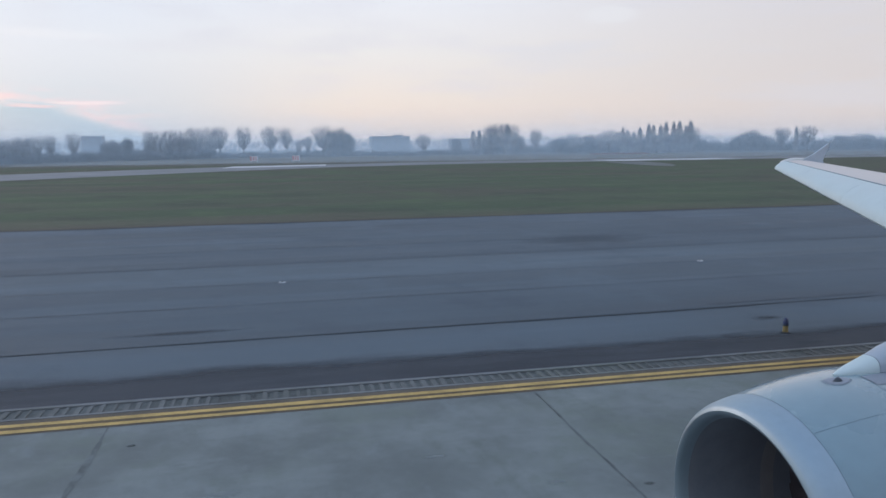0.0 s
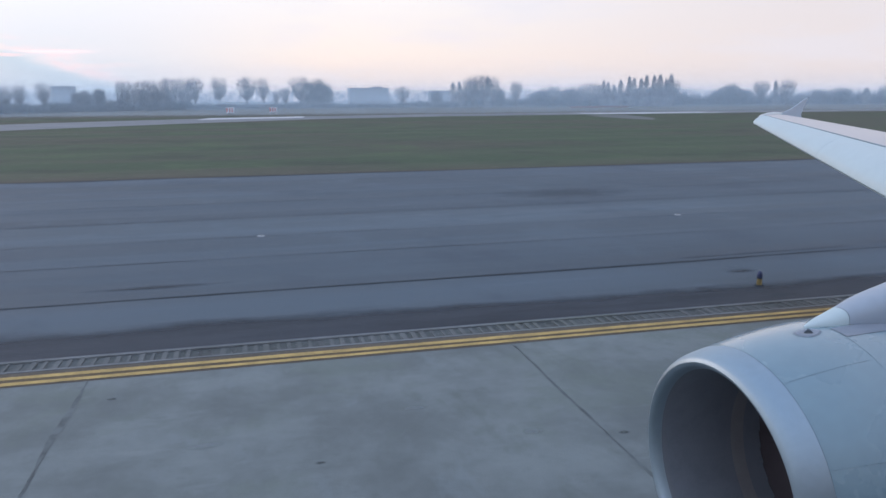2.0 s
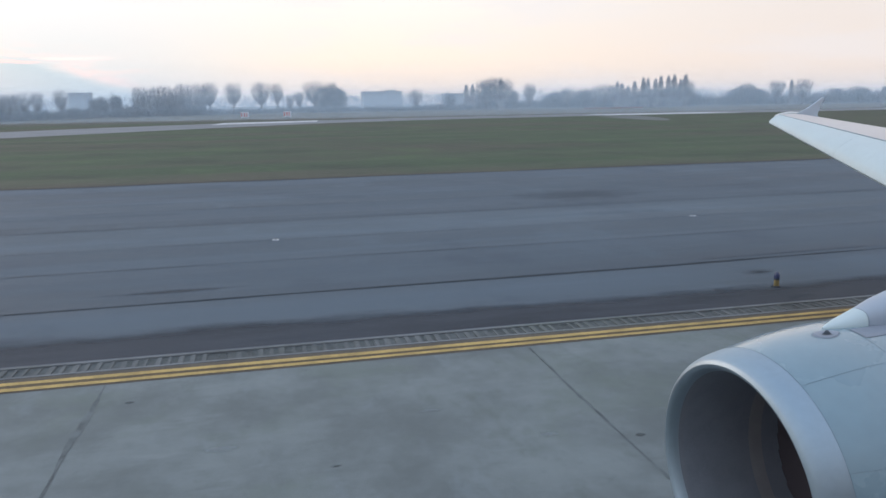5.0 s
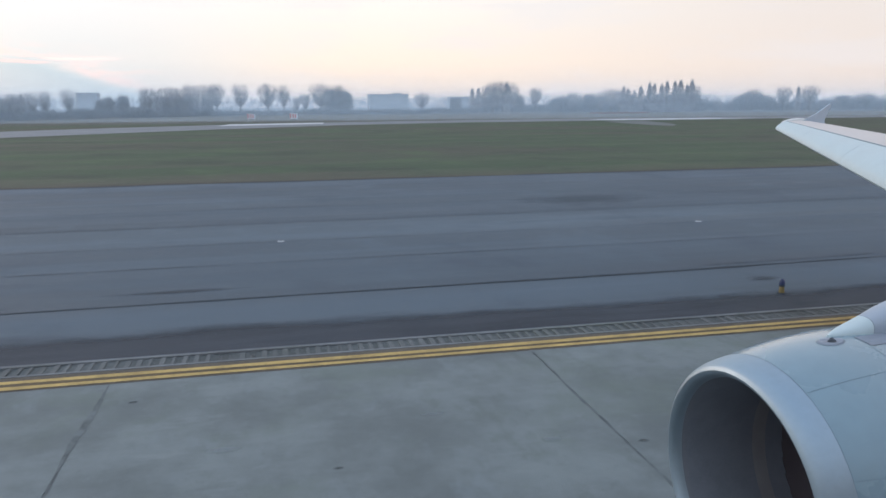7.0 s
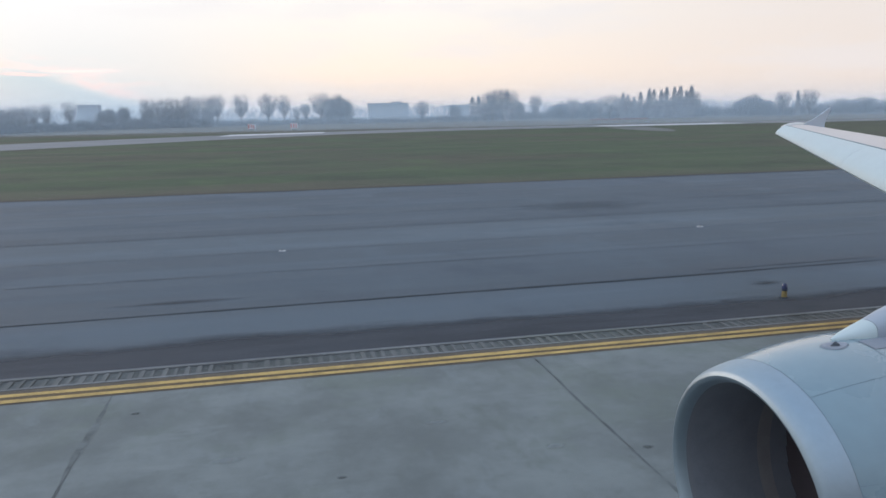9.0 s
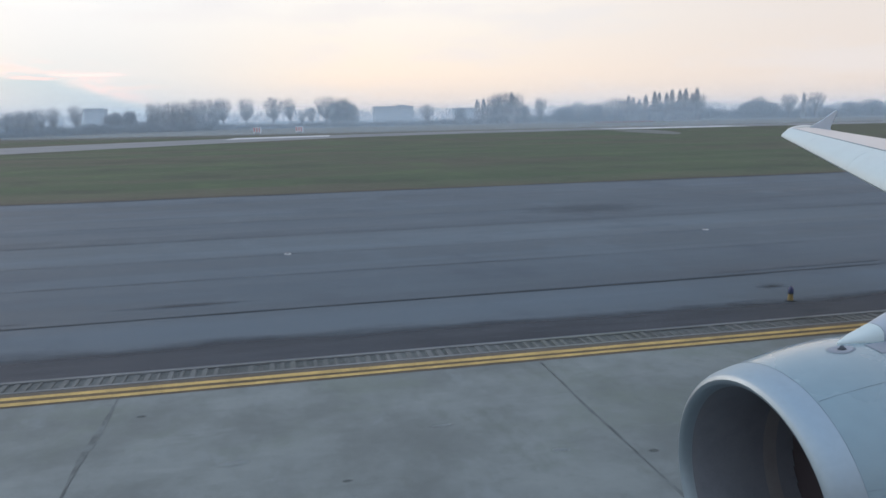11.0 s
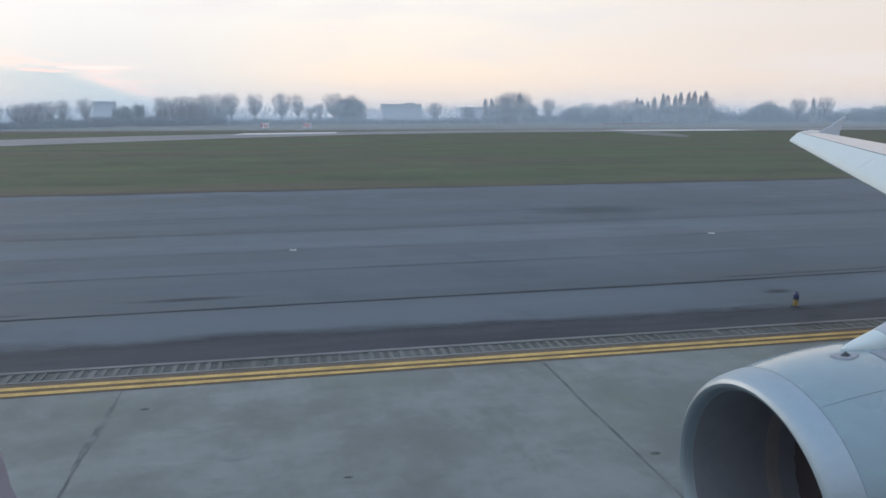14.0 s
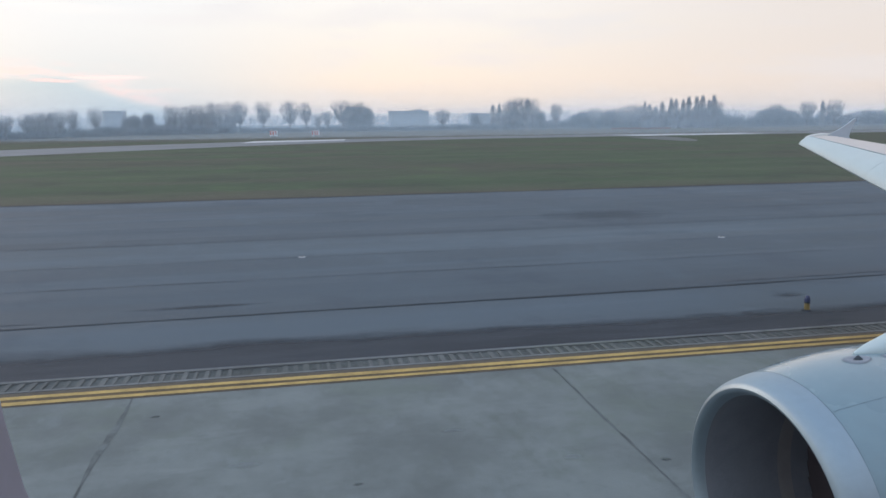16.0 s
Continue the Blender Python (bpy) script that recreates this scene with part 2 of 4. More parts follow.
def stain_material(name, colour, strength):
    """A soaked-in stain, densest in the middle, with a ragged soft rim."""
    m, n, at = material(name)
    own = n.put("ShaderNodeTexCoord").outputs["Generated"]
    xyz = n.put("ShaderNodeSeparateXYZ", {0: own})
    dx, dy = n.math("SUBTRACT", xyz.outputs[0], 0.5), n.math("SUBTRACT", xyz.outputs[1], 0.5)
    reach = n.math("SQRT", n.math("ADD", n.math("MULTIPLY", dx, dx), n.math("MULTIPLY", dy, dy)))
    ragged = n.math("ADD", n.math("MULTIPLY", reach, 2.0), n.math("MULTIPLY", n.noise(at, 2.2, 5.0, 0.65, (0.4, 1, 1)), 0.9))
    amount = n.span(ragged, 1.30, 0.55, 0.0, strength)
    soak = n.put("ShaderNodeBsdfPrincipled", {"Base Color": (*colour, 1), "Roughness": 0.8})
    clear = n.put("ShaderNodeBsdfTransparent")
    n.put("ShaderNodeOutputMaterial", {0: n.put("ShaderNodeMixShader", {0: amount, 1: clear.outputs[0], 2: soak.outputs[0]}).outputs[0]})
    return m


def pane_material():
    m, n, at = material("cabin_pane")
    clear = n.put("ShaderNodeBsdfTransparent", {0: (0.985, 0.99, 1.0, 1)})
    gloss = n.put("ShaderNodeBsdfGlossy", {0: (1, 1, 1, 1), "Roughness": 0.02})
    amount = n.math("MULTIPLY", n.put("ShaderNodeFresnel", {0: 1.2}).outputs[0], 0.5)
    n.put("ShaderNodeOutputMaterial", {0: n.put("ShaderNodeMixShader", {0: amount, 1: clear.outputs[0], 2: gloss.outputs[0]}).outputs[0]})
    return m


ASPHALT = asphalt_material("worn_asphalt", (0.094, 0.124, 0.154))
PALELANE = asphalt_material("lighter_asphalt", (0.107, 0.140, 0.171))
DARKLANE = asphalt_material("darker_asphalt", (0.086, 0.113, 0.141))
DAMP = damp_material()
OIL = stain_material("soaked_oil", (0.042, 0.050, 0.064), 0.5)
SMUDGE = stain_material("rubber_smudge", (0.050, 0.060, 0.076), 0.26)
SCUFF = stain_material("pale_scuff", (0.30, 0.34, 0.35), 0.45)
FAINT = stain_material("faint_stain", (0.10, 0.118, 0.115), 0.75)
TAR = asphalt_material("dark_asphalt", (0.045, 0.051, 0.063), 0.3)
SEAM = plain("worn_seam", (0.066, 0.081, 0.100), 0.8, 0, 0.35, 1.5)
PALESEAM = plain("pale_worn_seam", (0.165, 0.195, 0.225), 0.8, 0, 0.3, 1.5)
SEAL = plain("bitumen_seal", (0.032, 0.043, 0.058), 0.85, 0, 0.3, 2.0)
CONCRETE = concrete_material("apron_concrete", (0.203, 0.229, 0.231))
KERB = concrete_material("channel_concrete", (0.205, 0.215, 0.225))
RIB = concrete_material("drain_cover_concrete", (0.150, 0.160, 0.162))
GRASS = grass_material()
SOIL = plain("bare_soil", (0.066, 0.062, 0.050), 0.95, 0, 0.3, 0.8, 0.03)
MARGIN = plain("stained_margin", (0.120, 0.100, 0.078), 0.85, 0, 0.25, 1.2, 0.004)
SLOT = plain("drain_silt", (0.098, 0.108, 0.108), 0.9, 0, 0.35, 0.9, 0.004)
FILLER = plain("joint_filler", (0.18, 0.195, 0.195), 0.9, 0, 0.3, 1.5)
SMEAR = plain("old_sealant", (0.128, 0.146, 0.150), 0.85, 0, 0.45, 2.2)
OLDYELLOW = plain("weathered_yellow", (0.26, 0.20, 0.085), 0.8, 0, 0.3, 12.0)
OLDPAINT = plain("old_brown_paint", (0.125, 0.090, 0.050), 0.85, 0, 0.3, 1.5)
YELLOW = plain("yellow_paint", (0.50, 0.345, 0.12), 0.8, 0, 0.30, 1.8, 0.002)
LAMPGREY = plain("dull_lamp_metal", (0.40, 0.42, 0.45), 0.6, 0.0, 0.15, 8.0)
# white of the sign boards; also colours the far runway's sky reflection
FADED_AND_SHEEN = plain("faded_white_and_sky_sheen", (0.58, 0.58, 0.60), 0.75, 0, 0.15, 0.2)
WHITE = plain("white_paint", (0.78, 0.77, 0.76), 0.7, 0, 0.08, 2.0)
COWL = plain("grey_cowl_paint", (0.250, 0.350, 0.405), 0.28, 0.0, 0.06, 1.2, coat=0.7)
LIP = plain("brushed_aluminium", (0.40, 0.475, 0.53), 0.50, 1.0, 0.05, 2.0)
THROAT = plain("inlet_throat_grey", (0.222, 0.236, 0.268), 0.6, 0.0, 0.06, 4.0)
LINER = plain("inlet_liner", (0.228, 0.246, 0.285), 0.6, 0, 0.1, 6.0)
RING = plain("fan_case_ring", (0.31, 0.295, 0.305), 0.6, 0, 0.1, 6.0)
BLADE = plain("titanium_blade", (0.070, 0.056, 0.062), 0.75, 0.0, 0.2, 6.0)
WINGPAINT = plain("wing_paint", (0.56, 0.655, 0.675), 0.38, 0, 0.05, 0.8)
# the sky's pink reflection is mixed into the wing box colour
WINGPINK = plain("wing_box_sky_pink", (0.62, 0.57, 0.555), 0.36, 0, 0.05, 0.8)
SLATGAP = plain("slat_gap", (0.43, 0.51, 0.54), 0.45, 0, 0.1, 5.0)
SCOOP = plain("scoop_grey", (0.285, 0.315, 0.37), 0.5, 0, 0.08, 6.0)
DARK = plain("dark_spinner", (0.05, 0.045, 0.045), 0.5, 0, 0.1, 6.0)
PYLON = plain("pylon_paint", (0.40, 0.45, 0.52), 0.34, 0.0, 0.05, 1.2)
DARKGAP = plain("dark_panel_gap", (0.115, 0.135, 0.165), 0.5, 0, 0.2, 5.0)
LINE = plain("panel_gap", (0.185, 0.255, 0.30), 0.38, 0, 0.2, 5.0)
HULL = plain("white_hull_paint", (0.74, 0.75, 0.77), 0.35, 0, 0.04, 1.0)
TRIM = plain("cabin_plastic", (0.40, 0.39, 0.47), 0.6, 0, 0.06, 20.0)
# tree colours are lightened and blued to carry part of the distance haze
BARK = plain("hazed_bark", (0.15, 0.148, 0.155), 0.9, 0, 0.3, 1.5)
TWIG = plain("hazed_bare_twigs", (0.28, 0.295, 0.33), 0.9, 0, 0.3, 0.4)
WOODS = plain("hazed_far_woodland", (0.24, 0.275, 0.32), 0.9, 0, 0.3, 0.05)
BUSH = plain("hazed_foliage", (0.175, 0.203, 0.24), 0.9, 0, 0.4, 0.5)
# distance haze is put into the house colours: paler windows, bluer walls
WINDOW = plain("hazed_window", (0.18, 0.205, 0.24), 0.5, 0, 0.15, 0.2)
HAZEDWALL = plain("hazed_render", (0.225, 0.255, 0.295), 0.85, 0, 0.1, 0.3)
ROOF = plain("roof_tile", (0.20, 0.21, 0.235), 0.85, 0, 0.2, 0.6)
BLUEGLASS = plain("blue_glass", (0.050, 0.065, 0.15), 0.2, 0, 0.1, 4.0)
GLASS = plain("dark_glass", (0.10, 0.12, 0.15), 0.15, 0, 0.2, 0.2)
DULLRED = plain("dull_red_plastic", (0.22, 0.14, 0.135), 0.7, 0, 0.2, 0.5)
RED = plain("red_board", (0.55, 0.10, 0.07), 0.5, 0, 0.1, 3.0)
PANE = pane_material()


# ---- building tools ----
def mesh_of(name, verts, faces, mat, smooth=False):
    me = bpy.data.meshes.new(name)
    me.from_pydata([tuple(v) for v in verts], [], faces)
    me.materials.append(mat)
    if smooth:
        me.polygons.foreach_set("use_smooth", [True] * len(me.polygons))
        me.set_sharp_from_angle(angle=radians(42))
    me.update()
    return me


def piece(name, data, parent=None, label="", at=None):
    ob = new(name, data)
    if parent is not None:
        ob.parent = parent
    if at is not None:
        ob.matrix_basis = at
    return tagged(ob, label) if label else ob


def box(x0, x1, y0, y1, z0, z1, bevel=0.0):
    bm = bmesh.new()
    bmesh.ops.create_cube(bm, size=1.0, matrix=Matrix.Translation(((x0 + x1) / 2, (y0 + y1) / 2, (z0 + z1) / 2)) @ Matrix.Diagonal((x1 - x0, y1 - y0, z1 - z0, 1)))
    if bevel:
        bmesh.ops.bevel(bm, geom=bm.edges[:], offset=bevel, segments=2, affect="EDGES")
    return bm


def part(name, bm, mat, parent=None, label="", smooth=False):
    me = bpy.data.meshes.new(name)
    bm.to_mesh(me)
    bm.free()
    me.materials.append(mat)
    if smooth:
        me.polygons.foreach_set("use_smooth", [True] * len(me.polygons))
    return piece(name, me, parent, label)


def loft(rings, closed=True, caps=True):
    """Verts and faces of a skin over rings of equal length."""
    count = len(rings[0])
    verts = [v for ring in rings for v in ring]
    faces = []
    for r in range(len(rings) - 1):
        for i in range(count if closed else count - 1):
            j = (i + 1) % count
            faces.append((r * count + i, r * count + j, (r + 1) * count + j, (r + 1) * count + i))
    if caps:
        faces.append(tuple(range(count))[::-1])
        faces.append(tuple((len(rings) - 1) * count + i for i in range(count)))
    return verts, faces


def ribbon(x0, x1, y, width, z, wobble=0.0, step=0.5, seed=0, uneven=0.0):
    """A thin band along x with a slightly unsteady line and width."""
    verts, faces = [], []
    count = max(2, int((x1 - x0) / step))
    for i in range(count + 1):
        x = x0 + (x1 - x0) * i / count
        c = y + wobble * noise.noise((x * 0.13, seed * 7.3, 0.5))
        w = width / 2 * (1 + uneven * noise.noise((x * 0.6, seed * 3.1, 8.5)))
        verts += [(x, c - w, z), (x, c + w, z)]
    for i in range(count):
        faces.append((2 * i, 2 * i + 2, 2 * i + 3, 2 * i + 1))
    return verts, faces


# ---- ground ----
FAR = 4500
ground = tagged(piece("ground", mesh_of("ground", [(-FAR, -FAR, -0.06), (FAR, -FAR, -0.06), (FAR, FAR, -0.06), (-FAR, FAR, -0.06)], [(0, 1, 2, 3)], GRASS)),
                "flat airfield meadow of dull green winter grass", "ground", kind="structure")


# the apron's edge runs at a slight angle to the taxiway's seams
SKEW = Matrix.Translation((3.0, 11.87, 0)) @ Matrix.Rotation(radians(-1.5), 4, "Z") @ Matrix.Translation((-3.0, -11.7, 0))


def uneven_sheet(name, x0, x1, ynear, yfar, z, mat, wobble, seed, step=1.0, lean=0.0):
    count = int((x1 - x0) / step)
    verts, faces = [], []
    for i in range(count + 1):
        x = x0 + (x1 - x0) * i / count
        verts += [(x, ynear + lean * (x - 3.0), z), (x, yfar + wobble * (noise.noise((x * 0.09, seed, 0)) + 0.5 * noise.noise((x * 0.5, seed, 3))), z)]
    for i in range(count):
        faces.append((2 * i, 2 * i + 2, 2 * i + 3, 2 * i + 1))
    return piece(name, mesh_of(name, verts, faces, mat))


soil_edge = tagged(uneven_sheet("soil_edge", -150, 250, 40, 44.5, -0.03, SOIL, 0.9, 4.0), "bare brown soil strip between asphalt and grass", "soil strip", kind="structure")
runway = tagged(uneven_sheet("runway", -150, 250, 12.87, 43.2, 0.0, ASPHALT, 0.12, 1.0, 1.0, -math.tan(radians(1.5))), "worn grey-blue asphalt taxiway with long paving seams", "taxiway", kind="structure")
tagged(uneven_sheet("road_margin", -80, 120, 12.72, 15.9, 0.004, DAMP, 0.1, 2.0, 1.0), "dark damp asphalt margin with a wavy edge", "asphalt margin", kind="structure").matrix_basis = SKEW
for k, (y, w, mat) in enumerate(((25.68, 3.8, PALELANE), (29.8, 4.3, DARKLANE), (18.5, 3.7, DARKLANE))):
    tagged(piece("paving_lane", mesh_of("paving_lane", *ribbon(-150, 250, y, w, 0.003, 0.05, 1.0, 50 + k, 0.02), mat)), "long lane of asphalt paved in another tone", "paving lane", "paving lanes", "structure")
for k, (y, w, x0, x1) in enumerate(((16.6, 0.072, -60, 90), (20.4, 0.04, -60, 90), (23.75, 0.035, -60, 90), (27.6, 0.06, -60, 90), (32.0, 0.07, -60, 90), (36.5, 0.06, -60, 90), (40.0, 0.06, -60, 90))):
    tagged(piece("paving_seam", mesh_of("paving_seam", *ribbon(x0, x1, y, w, 0.010, 0.10, 0.5, k, 0.9), SEAL if k == 0 else PALESEAM if k == 2 else SEAM)), "worn seam between two asphalt lanes", "paving seam", "paving seams", "structure")

tagged(piece("dirt_edge", mesh_of("dirt_edge", *ribbon(-150, 250, 43.25, 0.34, 0.012, 0.25, 0.5, 40, 0.9), SEAL)), "thin uneven dark line along the asphalt edge", "dirt line", kind="structure")

# concrete apron: slabs with open joints over a dark bed
bed = tagged(piece("pavement", mesh_of("pavement", [(-80, -60, -0.010), (120, -60, -0.010), (120, 12.2, -0.010), (-80, 12.2, -0.010)], [(0, 1, 2, 3)], FILLER)),
             "concrete apron of large slabs with dark joints", "pavement", kind="structure")
bed.matrix_basis = SKEW
JOINT, LONG = 4.50, 6.87
for k, (x0, x1, y, w) in enumerate(((11.5, 17.0, 17.15, 0.10), (-9.5, -5.2, 16.85, 0.07), (18.5, 23.0, 17.5, 0.10), (-16.0, -12.5, 17.3, 0.08))):
    tagged(piece("tar_dribble", mesh_of("tar_dribble", *ribbon(x0, x1, y, w, 0.011, 0.22, 0.25, 70 + k, 1.1), SEAM)), "ragged dark tar dribble beside a seam", "tar dribble", "tar dribbles", "structure")
margin = tagged(piece("edge_strip", mesh_of("edge_strip", [(-80, 11.47, -0.002), (120, 11.47, -0.002), (120, 12.10, -0.002), (-80, 12.10, -0.002)], [(0, 1, 2, 3)], MARGIN)),
                "dark painted margin under the yellow edge lines", "pavement margin", kind="structure")
margin.matrix_basis = SKEW
tagged(piece("faded_line", mesh_of("faded_line", *ribbon(-80, 120, 11.73, 0.20, 0.0015, 0.01, 0.25, 27, 0.15), OLDPAINT)),
       "worn brownish paint between the edge lines", "painted line", kind="structure").matrix_basis = SKEW
for k, y in enumerate((11.60, 11.86)):
    tagged(piece("yellow_line", mesh_of("yellow_line", *ribbon(-80, 120, y, 0.132, 0.004, 0.02, 0.25, 20 + k, 0.25), YELLOW)),
           "yellow painted taxiway edge line, slightly worn", "painted line", "double edge line", "structure").matrix_basis = SKEW

# ---- aircraft ----
aircraft = tagged(new("airliner"), "white and grey twin-engine jet airliner seen from a cabin window", "airliner")
HUB = Vector((3.15, 4.14, 1.52))


def turned(profile, segments=96, centre=HUB, squash=0.0):
    """A skin turned round the engine's long axis from (along, radius) pairs."""
    rings = []
    for along, radius in profile:
        ring = []
        for i in range(segments):
            a = 2 * math.pi * i / segments
            ring.append((centre.x + along - 0.037 * math.sin(a) * max(0.0, 1 - along), centre.y + radius * math.cos(a), centre.z + radius * math.sin(a) * (1 - squash * (math.sin(a) < 0))))
        rings.append(ring)
    return loft(rings, caps=False)


def curve_profile(points, steps=6):
    """Smooth points between given (along, radius) pairs."""
    out = []
    for i in range(len(points) - 1):
        p0, p1, p2, p3 = points[max(i - 1, 0)], points[i], points[i + 1], points[min(i + 2, len(points) - 1)]
        for s in range(steps):
            t = s / steps
            out.append(tuple(0.5 * (2 * b + (c - a) * t + (2 * a - 5 * b + 4 * c - d) * t * t + (3 * b - a - 3 * c + d) * t ** 3) for a, b, c, d in zip(p0, p1, p2, p3)))
    return out + [points[-1]]


OUTER = [(0.0, 0.852), (0.018, 0.885), (0.07, 0.915), (0.13, 0.933), (0.21, 0.951)]
COWLING = [(0.21, 0.951), (0.35, 0.985), (0.5, 1.018), (0.68, 1.048), (0.87, 1.068)]
REAR = [(0.87, 1.068), (1.3, 1.08), (1.9, 1.05), (2.6, 0.95), (3.1, 0.84)]
INNER = [(0.0, 0.852), (0.008, 0.834), (0.022, 0.820), (0.05, 0.806), (0.085, 0.795)]
cowl = piece("engine_cowl", mesh_of("engine_cowl", *turned(curve_profile(COWLING)), COWL, True), aircraft, "light grey painted engine cowling")
piece("inlet_lip", mesh_of("inlet_lip", *turned(curve_profile(INNER)[::-1] + curve_profile(OUTER)[1:]), LIP, True), cowl, "polished bare metal inlet lip")
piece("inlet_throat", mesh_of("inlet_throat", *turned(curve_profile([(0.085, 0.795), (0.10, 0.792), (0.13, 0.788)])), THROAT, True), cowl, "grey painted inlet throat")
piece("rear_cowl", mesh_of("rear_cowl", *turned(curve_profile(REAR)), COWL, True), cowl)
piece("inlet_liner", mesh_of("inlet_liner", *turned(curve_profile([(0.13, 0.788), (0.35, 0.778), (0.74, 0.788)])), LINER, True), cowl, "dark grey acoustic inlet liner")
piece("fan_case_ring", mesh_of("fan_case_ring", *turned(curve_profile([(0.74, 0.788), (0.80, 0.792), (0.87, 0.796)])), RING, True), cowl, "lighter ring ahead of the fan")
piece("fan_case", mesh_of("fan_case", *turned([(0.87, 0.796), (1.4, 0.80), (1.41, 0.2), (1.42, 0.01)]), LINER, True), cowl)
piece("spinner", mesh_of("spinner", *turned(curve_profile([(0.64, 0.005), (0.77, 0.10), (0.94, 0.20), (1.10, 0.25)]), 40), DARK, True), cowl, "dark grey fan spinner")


def fan_blade():
    rings = []
    for i in range(6):
        r = 0.23 + 0.56 * i / 5
        twist = radians(52 + 34 * i / 5)
        w = 0.10 + 0.08 * i / 5
        dx, dt = w * math.cos(twist), w * math.sin(twist)
        rings.append([(1.04 - dx, -dt, r), (1.04, 0.008, r), (1.04 + dx, dt, r), (1.04, -0.008, r)])
    return loft(rings)


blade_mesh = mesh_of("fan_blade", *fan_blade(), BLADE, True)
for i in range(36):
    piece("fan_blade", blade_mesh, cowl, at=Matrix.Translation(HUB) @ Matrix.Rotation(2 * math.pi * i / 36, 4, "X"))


def on_cowl(along, angle, lift=0.0):
    """A point on the cowling: metres behind the lip, degrees above the outboard side."""
    pts = curve_profile(OUTER)[:-1] + curve_profile(COWLING) + curve_profile(REAR)
    for (a0, r0), (a1, r1) in zip(pts, pts[1:]):
        if a0 <= along <= a1:
            r = r0 + (r1 - r0) * (along - a0) / max(a1 - a0, 1e-6)
            break
    a = radians(angle)
    return Vector((HUB.x + along - 0.037 * math.sin(a) * max(0.0, 1 - along), HUB.y + (r + lift) * math.cos(a), HUB.z + (r + lift) * math.sin(a)))


def seam(name, places, width, mat, parent):
    """A fine raised line over the cowling through (along, angle) places."""
    rings = []
    points = [on_cowl(a, b, 0.0006) for a, b in places]
    for i, p in enumerate(points):
        way = (points[min(i + 1, len(points) - 1)] - points[max(i - 1, 0)]).normalized()
        up = (p - Vector((p.x, HUB.y, HUB.z))).normalized()
        out = way.cross(up).normalized() * width / 2
        rings.append([tuple(p - out), tuple(p - out * 0.6 + up * 0.0008), tuple(p + out * 0.6 + up * 0.0008), tuple(p + out)])
    return piece(name, mesh_of(name, *loft(rings), mat, True), parent)


seam("lip_joint", [(0.211, a) for a in range(0, 361, 3)], 0.0028, LINE, cowl)
seam("cowl_joint", [(0.873, a) for a in range(0, 361, 3)], 0.004, LINE, cowl)
seam("panel_joint", [(0.215 + 0.03 * i, 114.2 - 0.03 * i) for i in range(22)], 0.0024, LINE, cowl)
seam("panel_joint", [(0.215 + 0.03 * i, 150) for i in range(22)], 0.0024, LINE, cowl)
seam("rear_panel_joint", [(0.88 + 0.05 * i, 96 + 0.4 * i) for i in range(14)], 0.008, LINE, cowl)


rivet_bm = bmesh.new()
bmesh.ops.create_icosphere(rivet_bm, subdivisions=1, radius=0.0022)
rivet_mesh = bpy.data.meshes.new("rivet")
rivet_bm.to_mesh(rivet_mesh)
rivet_bm.free()
rivet_mesh.materials.append(LINE)
for a in range(70, 190, 3):
    piece("rivet", rivet_mesh, cowl, at=Matrix.Translation(on_cowl(0.228, a, 0.0)))


# air scoop on the shoulder of the cowling: a raised teardrop rim round a dark mouth
def scoop():
    rings_rim, mouth = [], []
    count = 28
    for lift, size in ((0.0, 1.0), (0.008, 0.9), (0.009, 0.72), (0.006, 0.5), (0.006, 0.02)):
        ring = []
        for i in range(count):
            a = 2 * math.pi * i / count
            ring.append(tuple(on_cowl(0.705 + 0.088 * size * math.cos(a) + 0.012 * math.sin(a), 90.7 + 3.6 * size * math.sin(a) * (1 - 0.3 * math.cos(a)), lift)))
        rings_rim.append(ring)
    for along, angle in ((0.660, 91.0), (0.684, 92.0), (0.711, 92.8), (0.722, 91.6), (0.735, 89.6), (0.742, 88.4), (0.722, 88.9), (0.690, 90.0)):
        mouth.append(tuple(on_cowl(along, angle, 0.011)))
    return rings_rim, mouth


rim, mouth = scoop()
skirt = [[tuple(on_cowl(0.885 + 0.05 * i, 91 + j * 2.0, 0.0015)) for j in range(5)] for i in range(12)]
piece("pylon_skirt", mesh_of("pylon_skirt", *loft(skirt, closed=False, caps=False), SCOOP, True), cowl, "grey panel beside the pylon foot")
plate = []
for lift, size in ((0.0002, 1.10), (0.0022, 1.06), (0.0022, 1.00), (0.0002, 0.97)):
    plate.append([tuple(on_cowl(0.705 + 0.088 * size * math.cos(a) + 0.012 * math.sin(a), 90.7 + 3.6 * size * math.sin(a) * (1 - 0.3 * math.cos(a)), lift)) for a in [2 * math.pi * i / 28 for i in range(28)]])
piece("scoop_seam", mesh_of("scoop_seam", *loft(plate, caps=False), LINE, True), cowl)
seam("skirt_edge", [(0.885 + 0.05 * i, 99.2) for i in range(12)], 0.007, DARKGAP, cowl)
seam("skirt_edge", [(0.882, 91 + 0.5 * i) for i in range(17)], 0.006, DARKGAP, cowl)
scoop_rim = piece("air_scoop", mesh_of("air_scoop", *loft(rim, caps=False), SCOOP, True), cowl, "small air scoop with its mouth's shade as a dark plate")
# flat plate over the closed rim; its dark colour is the opening's shade
piece("scoop_mouth", mesh_of("scoop_mouth", mouth, [tuple(range(len(mouth)))], SEAL), scoop_rim)


